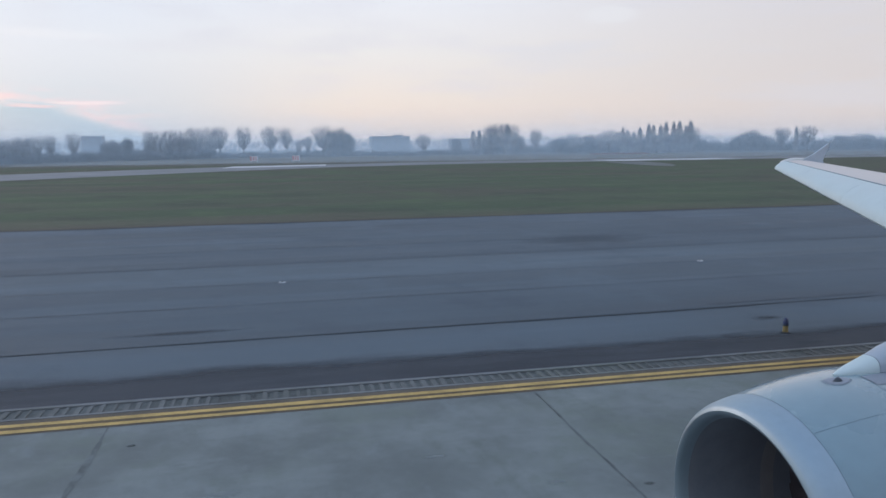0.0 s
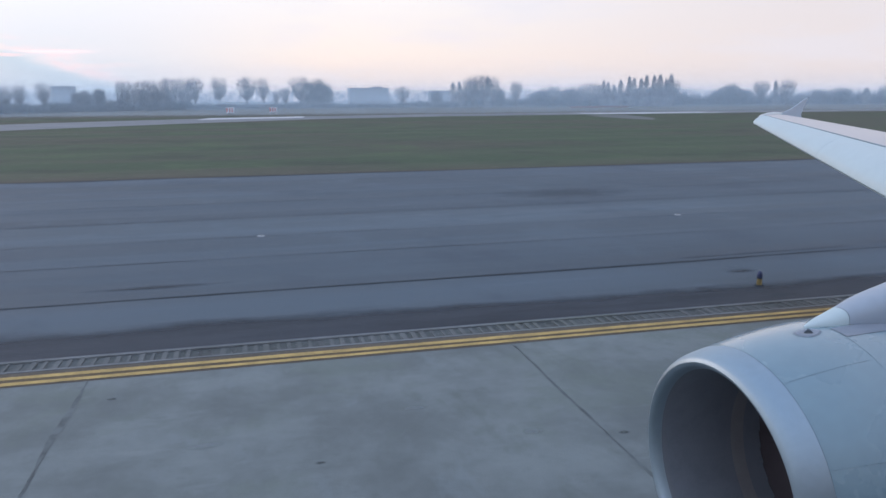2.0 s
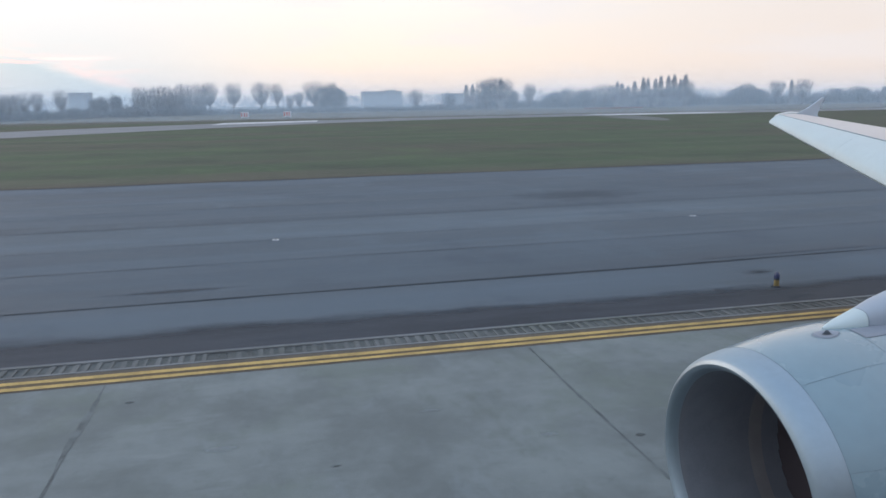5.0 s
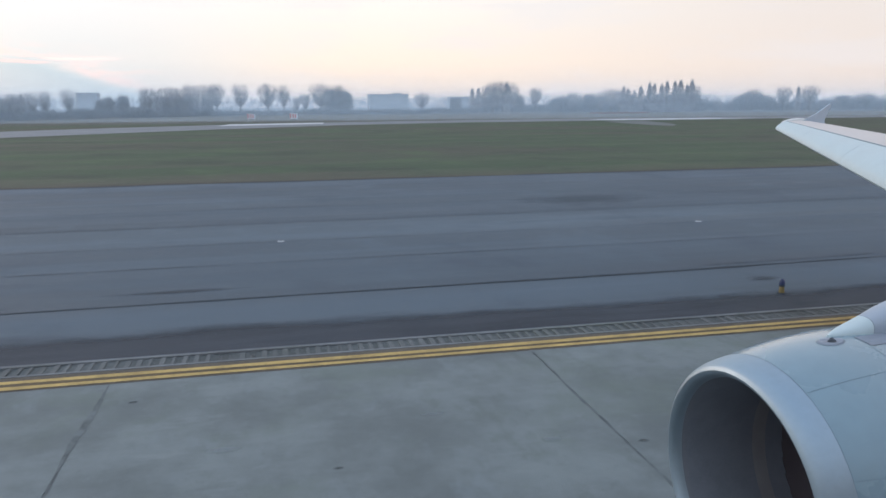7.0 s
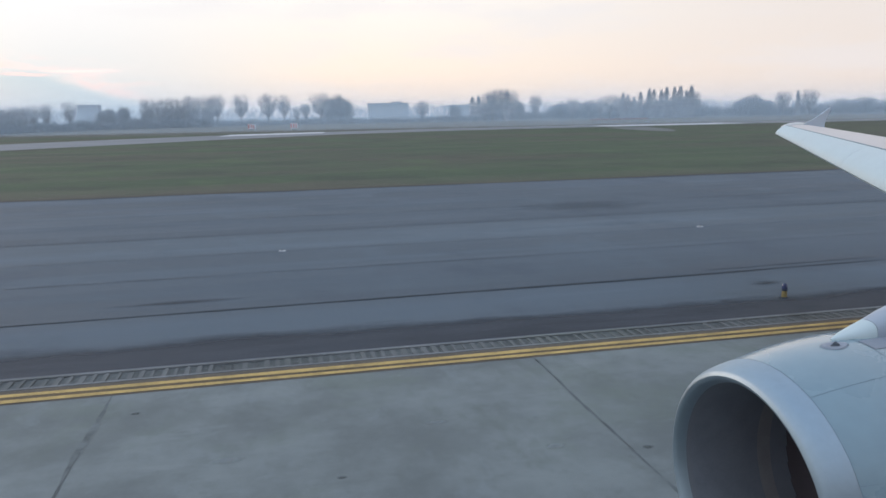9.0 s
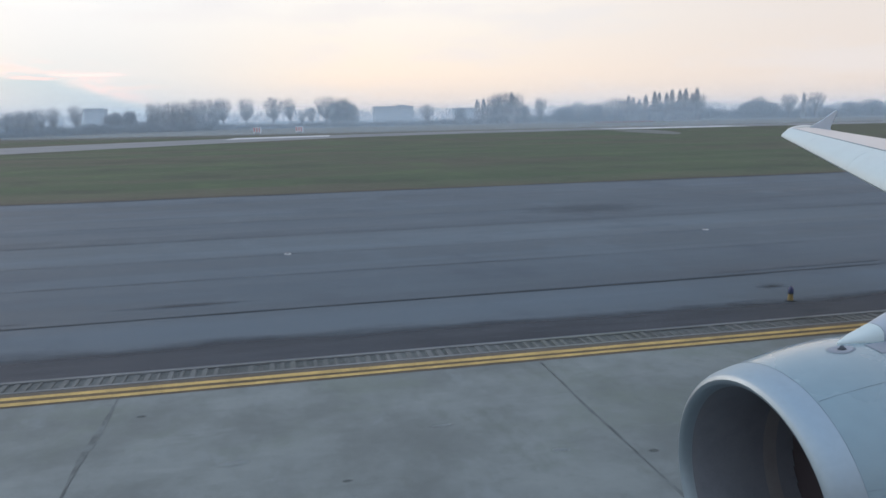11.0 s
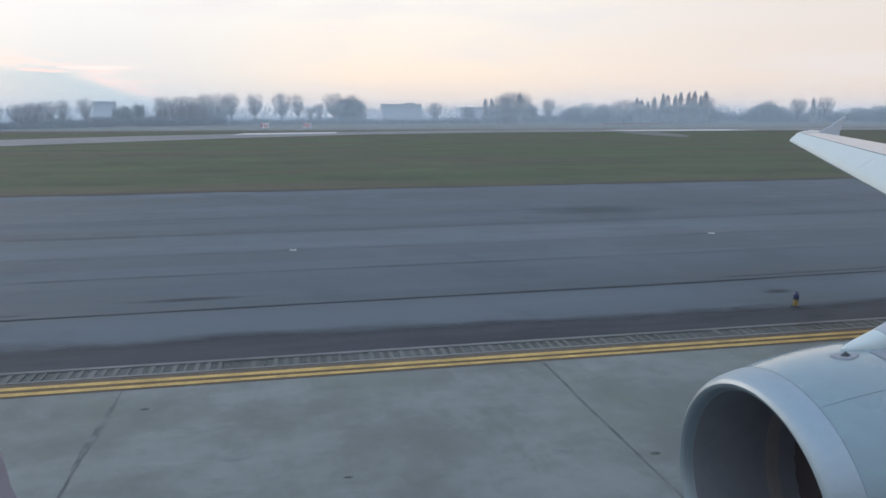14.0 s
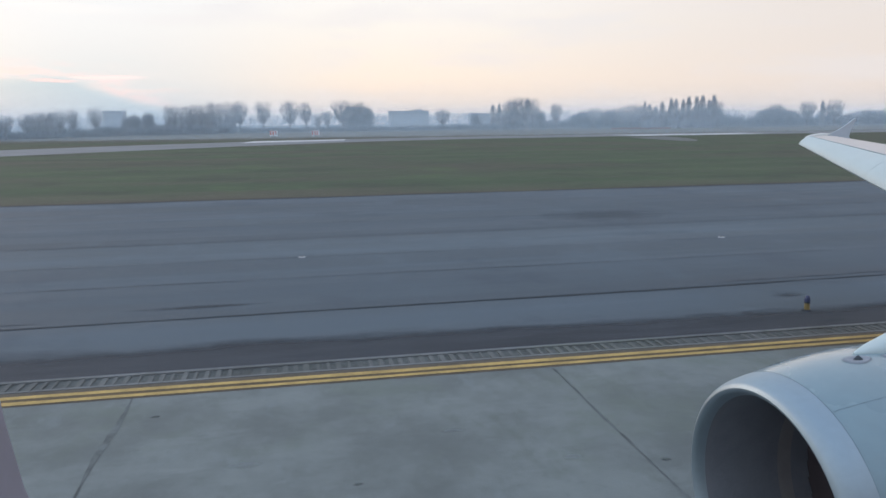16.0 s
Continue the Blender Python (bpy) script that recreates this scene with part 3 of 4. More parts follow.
def pylon_rings(stations):
    rings = []
    for x, low, high, wide in stations:
        ring = []
        for i in range(24):
            a = 2 * math.pi * i / 24
            c, q = math.cos(a), math.sin(a)
            ring.append((x, HUB.y + 0.09 + wide * math.copysign(abs(c) ** 0.75, c), (low + high) / 2 + (high - low) / 2 * math.copysign(abs(q) ** 0.75, q)))
        rings.append(ring)
    return rings


pylon = piece("pylon", mesh_of("pylon", *loft(pylon_rings(((4.205, 2.5, 2.697, 0.100), (4.27, 2.5, 2.722, 0.112), (4.35, 2.5, 2.754, 0.130), (4.48, 2.5, 2.793, 0.15),
                                                              (4.7, 2.5, 2.845, 0.18), (5.2, 2.45, 2.94, 0.23), (6.2, 2.3, 3.0, 0.26), (7.4, 2.2, 2.95, 0.25)))), PYLON, True), aircraft, "light grey engine pylon rising to the wing")
piece("pylon_nose", mesh_of("pylon_nose", *loft(pylon_rings(((3.90, 2.56, 2.584, 0.010), (3.94, 2.54, 2.601, 0.034), (3.99, 2.53, 2.619, 0.056), (4.05, 2.52, 2.640, 0.074), (4.11, 2.5, 2.662, 0.087), (4.20, 2.5, 2.695, 0.100)))), WINGPAINT, True), pylon, "white fairing at the front of the pylon")

# ---- wing: leading edge runs back and up to the tip ----
def wing_frame(y):
    """Leading edge point, chord and thickness at a distance y outboard."""
    t = (y - 0.2) / (15.3 - 0.2)
    x = 12.05 - 0.51 * (15.3 - y)
    z = 3.63 - 0.0895 * (15.3 - y)
    chord = 6.1 * (1 - t) + 1.55 * t if y > 5 else 6.1 * (1 - t) + 1.55 * t + (5 - y) * 0.3
    return x, z, chord, 0.125 * (1 - t) + 0.105 * t


UPPER = ((0.13, 0.085), (0.20, 0.113), (0.30, 0.127), (0.42, 0.131), (0.60, 0.119), (0.80, 0.090), (1.0, 0.052))
LOWER = ((1.0, 0.045), (0.8, 0.03), (0.6, 0.008), (0.3, -0.005), (0.17, 0.02))
SLAT = ((0.0, 0.0), (0.004, 0.018), (0.016, 0.036), (0.036, 0.055), (0.07, 0.078), (0.12, 0.100), (0.19, 0.1185),
        (0.19, 0.1150), (0.12, 0.090), (0.075, 0.055), (0.055, 0.018), (0.035, -0.010), (0.012, -0.012))


def section(y, outline):
    x, z, chord, _ = wing_frame(y)
    return [(x + u * chord, y, z + w * chord) for u, w in outline]


wing = piece("wing", mesh_of("wing", *loft([section(0.2 + 15.1 * i / 16, UPPER + LOWER) for i in range(17)]), WINGPINK, True), aircraft, "pale wing with deployed leading edge slats")
for y0, y1 in ((1.8, 3.6), (4.7, 7.9), (7.904, 10.55), (10.554, 13.2), (13.204, 15.34)):
    slat_rings = [section(y0 + (y1 - y0) * i / 8, SLAT) for i in range(9)]
    slat = piece("slat", mesh_of("slat", *loft(slat_rings), WINGPAINT, True), wing, "pale blue-white leading edge slat")
    trail = []
    for i in range(13):
        x, z, chord, _ = wing_frame(y0 + (y1 - y0) * i / 12)
        trail.append([(x + u * chord, y0 + (y1 - y0) * i / 12, z + w * chord) for u, w in ((0.186, 0.1205), (0.197, 0.1215), (0.197, 0.117), (0.186, 0.116))])
    piece("trailing_strip", mesh_of("trailing_strip", *loft(trail), LINE), slat)
    for y in (y1 - 0.02,):
        x, z, chord, _ = wing_frame(y)
        mark = [(x + (u + 0.0) * chord, y + d, z + w * chord + 0.004) for d in (-0.004, 0.004) for u, w in SLAT[3:6]]
        piece("slat_joint", mesh_of("slat_joint", mark, [(0, 1, 4, 3), (1, 2, 5, 4)], SLATGAP), slat)


def wingtip_fence():
    x, z, _, _ = wing_frame(15.3)
    outline = ((12.80, 3.81), (12.885, 3.852), (13.06, 3.922), (13.225, 3.998), (13.42, 4.115), (13.56, 4.205), (13.60, 4.222), (13.62, 4.205), (13.575, 4.12), (13.515, 4.02), (13.455, 3.89), (13.43, 3.80), (13.46, 3.72), (13.63, 3.62),
               (13.55, 3.56), (13.40, 3.42), (13.30, 3.36), (13.05, 3.52), (12.80, 3.70))
    return loft([[(a, 15.35 + side + 0.08 * (b - 3.8), b) for a, b in outline] for side in (-0.022, 0.022)])


fence = piece("wingtip_fence", mesh_of("wingtip_fence", *wingtip_fence(), PYLON), wing, "thin grey wingtip fence")
tip_rings = []
for k in range(8):
    q = k / 7
    x, z, chord, _ = wing_frame(15.3)
    tip_rings.append([(px + 0.16 * q * q * (1 - (px - x) / chord), 15.3 + 0.14 * math.sin(q * 1.5708), z + 0.09 + (pz - z - 0.09) * math.cos(q * 1.45)) for px, _, pz in section(15.3, UPPER + LOWER)])
piece("wing_tip", mesh_of("wing_tip", *loft(tip_rings), WINGPAINT, True), wing)
cap_rings = []
for x, z, r in ((12.27, 3.772, 0.006), (12.30, 3.785, 0.022), (12.38, 3.808, 0.032), (12.52, 3.835, 0.036), (12.70, 3.850, 0.036), (12.95, 3.842, 0.030), (13.25, 3.800, 0.012)):
    cap_rings.append([(x, 15.40 + 2.0 * r * math.cos(2 * math.pi * j / 16), z + r * math.sin(2 * math.pi * j / 16)) for j in range(16)])
piece("tip_cap", mesh_of("tip_cap", *loft(cap_rings), WHITE, True), wing, "white rounded cap on the wing tip")
for y0 in (6.0, 9.2, 12.6):
    fx, fz, fc, _ = wing_frame(y0)
    rings = []
    for i in range(9):
        q = i / 8
        r = 0.16 * math.sin(math.pi * min(max(q, 0.03), 0.97)) ** 0.6
        rings.append([(fx + fc * (0.5 + 0.65 * q), y0 + r * 0.8 * math.cos(a), fz - 0.10 - 0.1 * q + r * math.sin(a)) for a in [2 * math.pi * j / 12 for j in range(12)]])
    piece("flap_fairing", mesh_of("flap_fairing", *loft(rings), WINGPAINT, True), wing)


# landing gear, out of view below the cabin, carries the aircraft
def wheel(x, y, radius, width, parent):
    rings = []
    for dy, r in ((-0.5, 0.62), (-0.48, 0.9), (-0.3, 1.0), (0.3, 1.0), (0.48, 0.9), (0.5, 0.62)):
        rings.append([(x + radius * r * math.cos(2 * math.pi * i / 28), y + dy * width, radius + radius * r * math.sin(2 * math.pi * i / 28)) for i in range(28)])
    tyre = piece("tyre", mesh_of("tyre", *loft(rings), SEAL, True), parent, "black rubber tyre")
    bm = bmesh.new()
    bmesh.ops.create_cone(bm, cap_ends=True, segments=20, radius1=radius * 0.55, radius2=radius * 0.55, depth=width * 1.04, matrix=Matrix.Translation((x, y, radius)) @ Matrix.Rotation(math.pi / 2, 4, "X"))
    part("rim", bm, LIP, tyre)


for gx, gy, r in ((8.6, 2.0, 0.58), (8.6, -5.5, 0.58), (-4.2, -1.76, 0.38)):
    bm = bmesh.new()
    bmesh.ops.create_cone(bm, cap_ends=True, segments=16, radius1=0.10, radius2=0.13, depth=2.6 - r, matrix=Matrix.Translation((gx, gy, (2.6 + r) / 2)))
    bmesh.ops.create_cone(bm, cap_ends=True, segments=12, radius1=0.06, radius2=0.06, depth=0.9, matrix=Matrix.Translation((gx, gy, r)) @ Matrix.Rotation(math.pi / 2, 4, "X"))
    strut = part("landing_gear", bm, LIP, aircraft, "landing gear strut with twin wheels")
    for side in (-0.4, 0.4):
        wheel(gx, gy + side * (1.0 if r > 0.5 else 0.6), r, 0.36 if r > 0.5 else 0.22, strut)


# ---- fuselage with the cabin window that the view goes through ----
AXIS_Y, AXIS_Z, RADIUS = -1.76, 3.75, 1.98


def hull(x, z, inset=0.0):
    return (x, AXIS_Y + math.sqrt((RADIUS - inset) ** 2 - (z - AXIS_Z) ** 2), z)


WIN_X, WIN_Z, WIN_W, WIN_H, WIN_R = 0.0970, 4.160, 0.1672, 0.170, 0.14


def rounded(cx, cz, w, h, r, count=12):
    pts = []
    for qx, qz, a0 in ((1, 1, 0), (-1, 1, 90), (-1, -1, 180), (1, -1, 270)):
        for i in range(count):
            a = radians(a0 + 90 * i / (count - 1))
            pts.append((cx + qx * (w - r) + r * math.cos(a), cz + qz * (h - r) + r * math.sin(a)))
    return pts


def hull_shell(inset):
    """Rings of the fuselage tube, leaving a rectangular gap where the window panel sits."""
    verts, faces = [], []
    xs = [-13.6, -13.3, -12.5, -11.2, -9, -6, -3, -1.2, -0.4, 0.6, 1.6, 4, 8, 12, 16, 20, 22.5, 25, 27.5, 29]
    slim = {-13.6: 0.06, -13.3: 0.32, -12.5: 0.62, -11.2: 0.87, 22.5: 0.9, 25: 0.68, 27.5: 0.38, 29: 0.15}
    z0, z1 = 3.82, 4.52
    r = RADIUS - inset
    a0, a1 = math.asin((z0 - AXIS_Z) / r), math.asin((z1 - AXIS_Z) / r)
    angles = [a0 + (a1 - a0) * i / 8 for i in range(9)] + [a1 + (2 * math.pi + a0 - a1) * i / 47 for i in range(1, 47)]
    for x in xs:
        for a in angles:
            k = slim.get(x, 1.0)
            rise = (1 - k) * (0.9 if x > 0 else -0.35)
            verts.append((x, AXIS_Y + r * k * math.cos(a), AXIS_Z + rise + r * k * math.sin(a)))
    c = len(angles)
    for i in range(len(xs) - 1):
        for j in range(c):
            if j < 8 and xs[i] == -0.4:
                continue
            k = (j + 1) % c
            faces.append((i * c + j, (i + 1) * c + j, (i + 1) * c + k, i * c + k))
    for i in (0, len(xs) - 1):
        faces.append(tuple(i * c + j for j in range(c)))
    return verts, faces


fuselage = piece("fuselage", mesh_of("fuselage", *hull_shell(0.0), HULL, True), aircraft, "white painted fuselage skin with a cabin window")
piece("cabin_lining", mesh_of("cabin_lining", *hull_shell(0.10), TRIM, True), fuselage, "grey plastic cabin lining")


def window_panel(inset, grow):
    hole = rounded(WIN_X, WIN_Z, WIN_W + grow, WIN_H + grow, WIN_R + grow)
    rim = []
    for px, pz in hole:
        dx, dz = px - 0.1, pz - 4.17
        k = min(0.60 / max(abs(dx), 1e-6), 0.43 / max(abs(dz), 1e-6))
        rim.append((0.1 + dx * k, 4.17 + dz * k))
    rings = []
    for s in (0.0, 0.25, 0.5, 0.75, 1.0):
        rings.append([hull(a[0] + (b[0] - a[0]) * s, a[1] + (b[1] - a[1]) * s, inset - 0.003) for a, b in zip(hole, rim)])
    return loft(rings, caps=False)


piece("window_skin", mesh_of("window_skin", *window_panel(0.0, 0.004), HULL, True), fuselage)
window_frame = piece("window_frame", mesh_of("window_frame", *window_panel(0.10, 0.03), TRIM, True), fuselage, "grey plastic window surround")
reveal = []
for inset, grow in ((0.0, 0.0), (0.03, 0.003), (0.06, 0.010), (0.10, 0.03)):
    reveal.append([hull(px, pz, inset) for px, pz in rounded(WIN_X, WIN_Z, WIN_W + grow, WIN_H + grow, WIN_R + grow)])
piece("window_reveal", mesh_of("window_reveal", *loft(reveal, caps=False), TRIM, True), window_frame)
pane = piece("window_pane", mesh_of("window_pane", [hull(px, pz, 0.02) for px, pz in rounded(WIN_X, WIN_Z, WIN_W + 0.002, WIN_H + 0.002, WIN_R)], [tuple(range(48))], PANE), window_frame, "clear acrylic cabin window pane")
pane.visible_shadow = False

# ---- slotted drain channel along the apron edge ----
channel = tagged(new("drain_channel"), "slotted concrete drain channel along the apron edge", "drain channel", kind="structure")
channel.matrix_basis = SKEW
for y0, y1 in ((12.10, 12.18), (12.60, 12.70)):
    part("channel_edge", box(-80, 120, y0, y1, -0.10, 0.006, 0.006), KERB, channel)
part("channel_bed", box(-80, 120, 12.18, 12.60, -0.14, -0.024), SLOT, channel)
rib_meshes = []
for half in (0.034, 0.042, 0.050, 0.058):
    rib_bm = box(-half, half, 12.182, 12.598, -0.09, -0.004, 0.014)
    rib_mesh = bpy.data.meshes.new("drain_rib")
    rib_bm.to_mesh(rib_mesh)
    rib_bm.free()
    rib_mesh.materials.append(RIB)
    rib_meshes.append(rib_mesh)
rng = random.Random(31)
for i in range(290):
    low = rng.choice((0.0, 0.0, 0.0, -0.004, -0.010, -0.020))
    piece("drain_rib", rng.choice(rib_meshes), channel, at=pose(-14 + 0.186 * i + rng.uniform(-0.012, 0.012), 0, low, 0, 0, 0))
for x0, x1 in ((-13.6, -12.7), (22.0, 23.0)):
    part("drain_cover", box(x0, x1, 12.182, 12.598, -0.10, 0.004, 0.012), RIB, channel, "solid concrete cover in the drain")

# ---- marks on the taxiway ----
for x0, x1 in ((-34.2, -32.35), (-28.3, -25.95)):
    strip, sides = [], []
    for k in range(25):
        q = k / 24
        w = (0.20 if x0 < -30 else 0.33) * min(1.0, 4 * q + 0.15, (4 if x0 < -30 else 2.2) * (1 - q) + 0.15) * (1 + 0.25 * noise.noise((q * 9, x0, 0.3)))
        strip += [(x0 + (x1 - x0) * q, 27.4 - w, 0.008), (x0 + (x1 - x0) * q, 27.4 + w, 0.008)]
    sides = [(2 * k, 2 * k + 2, 2 * k + 3, 2 * k + 1) for k in range(24)]
    tagged(piece("white_dash", mesh_of("white_dash", strip, sides, WHITE)), "short white painted dash on the asphalt", "painted dash", "white dashes", "structure")


def taxi_light():
    bm = bmesh.new()
    bmesh.ops.create_cone(bm, cap_ends=True, segments=20, radius1=0.12, radius2=0.09, depth=0.03, matrix=Matrix.Translation((0, 0, 0.018)))
    return bm


first_light = None
for i in range(-3, 6):
    at = Matrix.Translation((0.64 + 15 * i, 23.65, 0))
    if first_light is None:
        first_light = tagged(new("taxiway_light"), "small flush pale taxiway centre light", "taxiway light", "taxiway centre lights")
        part("light_body", taxi_light(), LAMPGREY, first_light)
        lens_bm = box(-0.05, 0.05, -0.03, 0.03, 0.03, 0.045, 0.008)
        part("lens", lens_bm, GLASS, first_light)
        first_light.matrix_basis = at
    else:
        copy_thing(first_light, at)


def blot(name, cx, cy, rx, ry, z, mat, seed, label, category):
    count = 40
    verts = [(cx, cy, z)]
    for i in range(count):
        a = 2 * math.pi * i / count
        k = 1 + 0.5 * noise.noise((math.cos(a) * 1.5, math.sin(a) * 1.5, seed))
        verts.append((cx + rx * k * math.cos(a), cy + ry * k * math.sin(a), z))
    faces = [(0, 1 + i, 1 + (i + 1) % count) for i in range(count)]
    return tagged(piece(name, mesh_of(name, verts, faces, mat)), label, category, kind="structure")


blot("oil_stain", -2.0, 17.6, 1.9, 0.22, 0.007, OIL, 2.0, "long dark oil smear on the asphalt", "oil stain")
blot("repair_patch", 11.9, 15.2, 0.7, 0.26, 0.007, OIL, 5.0, "round dark repair patch in the asphalt", "asphalt patch")
blot("tyre_smear", -31.5, 29.6, 2.4, 1.6, 0.007, SMUDGE, 6.0, "broad dark tyre smear on the asphalt", "tyre mark")
blot("tyre_smear", 14.0, 31.0, 5.5, 2.4, 0.007, SMUDGE, 8.0, "broad dark tyre smear on the asphalt", "tyre mark")



def edge_marker(x, y):
    """A taxiway edge light: base plate, yellow breakable stem, collar and blue glass dome."""
    thing = tagged(new("edge_light"), "blue glass taxiway edge light on a yellow stem", "edge light")

    def turned_part(name, profile, mat, label=""):
        rings = [[(x + r * math.cos(2 * math.pi * i / 20), y + r * math.sin(2 * math.pi * i / 20), z) for i in range(20)] for z, r in profile]
        return piece(name, mesh_of(name, *loft(rings), mat, True), thing, label)

    turned_part("base_plate", ((0.0, 0.11), (0.018, 0.11), (0.025, 0.09)), SEAL)
    turned_part("stem", ((0.02, 0.062), (0.08, 0.058), (0.17, 0.052)), OLDYELLOW, "faded yellow painted stem")
    turned_part("collar", ((0.168, 0.066), (0.19, 0.068), (0.205, 0.060)), SEAL)
    turned_part("dome", ((0.203, 0.058), (0.25, 0.060), (0.30, 0.052), (0.33, 0.034), (0.345, 0.010)), BLUEGLASS, "dark blue glass dome")


edge_marker(11.4, 13.85)
blot("drain_lid", 10.0, 13.95, 0.16, 0.13, 0.010, SEAL, 3.0, "small dark lid in the asphalt margin", "drain lid")
blot("asphalt_scrap", 11.3, 13.0, 0.30, 0.10, 0.010, SEAL, 9.0, "loose dark debris by the channel", "debris")

# ---- far taxiway ----
near_edge = [(-130, 40), (-95, 66), (-60, 98), (-36, 122), (-6, 155), (21, 178), (55, 192), (110, 200), (220, 207), (600, 215)]
verts, faces = [], []
for i, (x, y) in enumerate(near_edge):
    a, b = near_edge[max(i - 1, 0)], near_edge[min(i + 1, len(near_edge) - 1)]
    way = Vector((b[0] - a[0], b[1] - a[1])).normalized()
    verts += [(x, y, -0.02), (x - way.y * 30, y + way.x * 30, -0.02)]
for i in range(len(near_edge) - 1):
    faces.append((2 * i, 2 * i + 2, 2 * i + 3, 2 * i + 1))
PALE = asphalt_material("pale_runway", (0.235, 0.245, 0.26), 0.2)
DULLPALE = asphalt_material("dull_runway", (0.150, 0.160, 0.160), 0.2)
stub = [(94, 190), (106, 190), (99, 166), (92, 150), (86, 141), (85, 148), (88, 166)]
tagged(piece("runway_stub", mesh_of("runway_stub", [(x, y, -0.026) for x, y in stub], [tuple(range(len(stub)))[::-1]], DULLPALE)), "short pale paved stub beside the far runway", "pavement stub", kind="structure")
tagged(piece("road", mesh_of("far_taxiway", verts, faces, PALE)), "pale grey concrete strip of a far runway", "runway", kind="structure")


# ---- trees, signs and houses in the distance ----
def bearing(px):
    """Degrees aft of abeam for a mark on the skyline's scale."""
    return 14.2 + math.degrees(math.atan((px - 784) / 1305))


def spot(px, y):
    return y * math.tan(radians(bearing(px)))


def spikes(name, bases, tips, thick, mat, seed):
    """Many thin tapered twigs in one mesh."""
    rng = np.random.default_rng(seed)
    bases, tips = np.asarray(bases, float), np.asarray(tips, float)
    n = len(bases)
    way = tips - bases
    side = np.cross(way, rng.normal(size=(n, 3)))
    side /= np.linalg.norm(side, axis=1)[:, None] + 1e-9
    other = np.cross(way / (np.linalg.norm(way, axis=1)[:, None] + 1e-9), side)
    w = np.asarray(thick).reshape(-1, 1) * np.ones((n, 1))
    verts = np.concatenate([bases + side * w, bases - side * w * 0.5 + other * w * 0.87, bases - side * w * 0.5 - other * w * 0.87, tips], axis=1).reshape(-1, 3)
    faces = []
    for i in range(n):
        o = 4 * i
        faces += [(o, o + 1, o + 3), (o + 1, o + 2, o + 3), (o + 2, o, o + 3)]
    me = bpy.data.meshes.new(name)
    me.from_pydata(verts.tolist(), [], faces)
    me.materials.append(mat)
    me.update()
    return me


def trunk_mesh(height, radius, lean, seed, limbs=7, spread=0.5):
    rng = random.Random(seed)
    bm = bmesh.new()

    def limb(a, b, r0, r1):
        a, b = Vector(a), Vector(b)
        q = (b - a).to_track_quat("Z", "Y").to_matrix().to_4x4()
        bmesh.ops.create_cone(bm, cap_ends=True, segments=8, radius1=r0, radius2=r1, depth=(b - a).length, matrix=Matrix.Translation((a + b) / 2) @ q)

    top = Vector((lean, lean * 0.3, height))
    limb((0, 0, -0.2), top * 0.45, radius, radius * 0.75)
    limb(top * 0.45, top, radius * 0.75, radius * 0.3)
    for i in range(limbs):
        s = 0.42 + 0.5 * i / limbs
        a = rng.uniform(0, 6.28)
        p = top * s
        l = height * spread * rng.uniform(0.6, 1.0) * (1.2 - s)
        limb(p, p + Vector((math.cos(a) * l, math.sin(a) * l, l * 1.1)), radius * 0.35, radius * 0.08)
    return bm


def crown_twigs(count, shape, seed, length, thick, upward):
    """Twigs filling a crown; shape(rng) gives a point, upward how far they point up rather than out."""
    rng = np.random.default_rng(seed)
    bases, tips, w = [], [], []
    for _ in range(count):
        p, c = shape(rng)
        d = p - c
        d = d / (np.linalg.norm(d) + 1e-6) * (1 - upward) + np.array([0, 0, upward]) + rng.normal(size=3) * 0.28
        l = length * rng.uniform(0.5, 1.3)
        bases.append(p - d * l * 0.5)
        tips.append(p + d * l * 0.5)
        w.append(thick * rng.uniform(0.6, 1.4))
    return bases, tips, w


def ball(cx, cz, rx, rz, hollow=0.3, lumps=0.35, seed=0):
    def shape(rng):
        d = rng.normal(size=3)
        d /= np.linalg.norm(d)
        k = (hollow + (1 - hollow) * rng.uniform() ** 0.6) * (1 + lumps * noise.noise((d[0] * 2 + seed, d[1] * 2, d[2] * 2)))
        return np.array([cx + d[0] * rx * k, d[1] * rx * k, cz + d[2] * rz * k]), np.array([cx, 0, cz - rz * 0.9])
    return shape


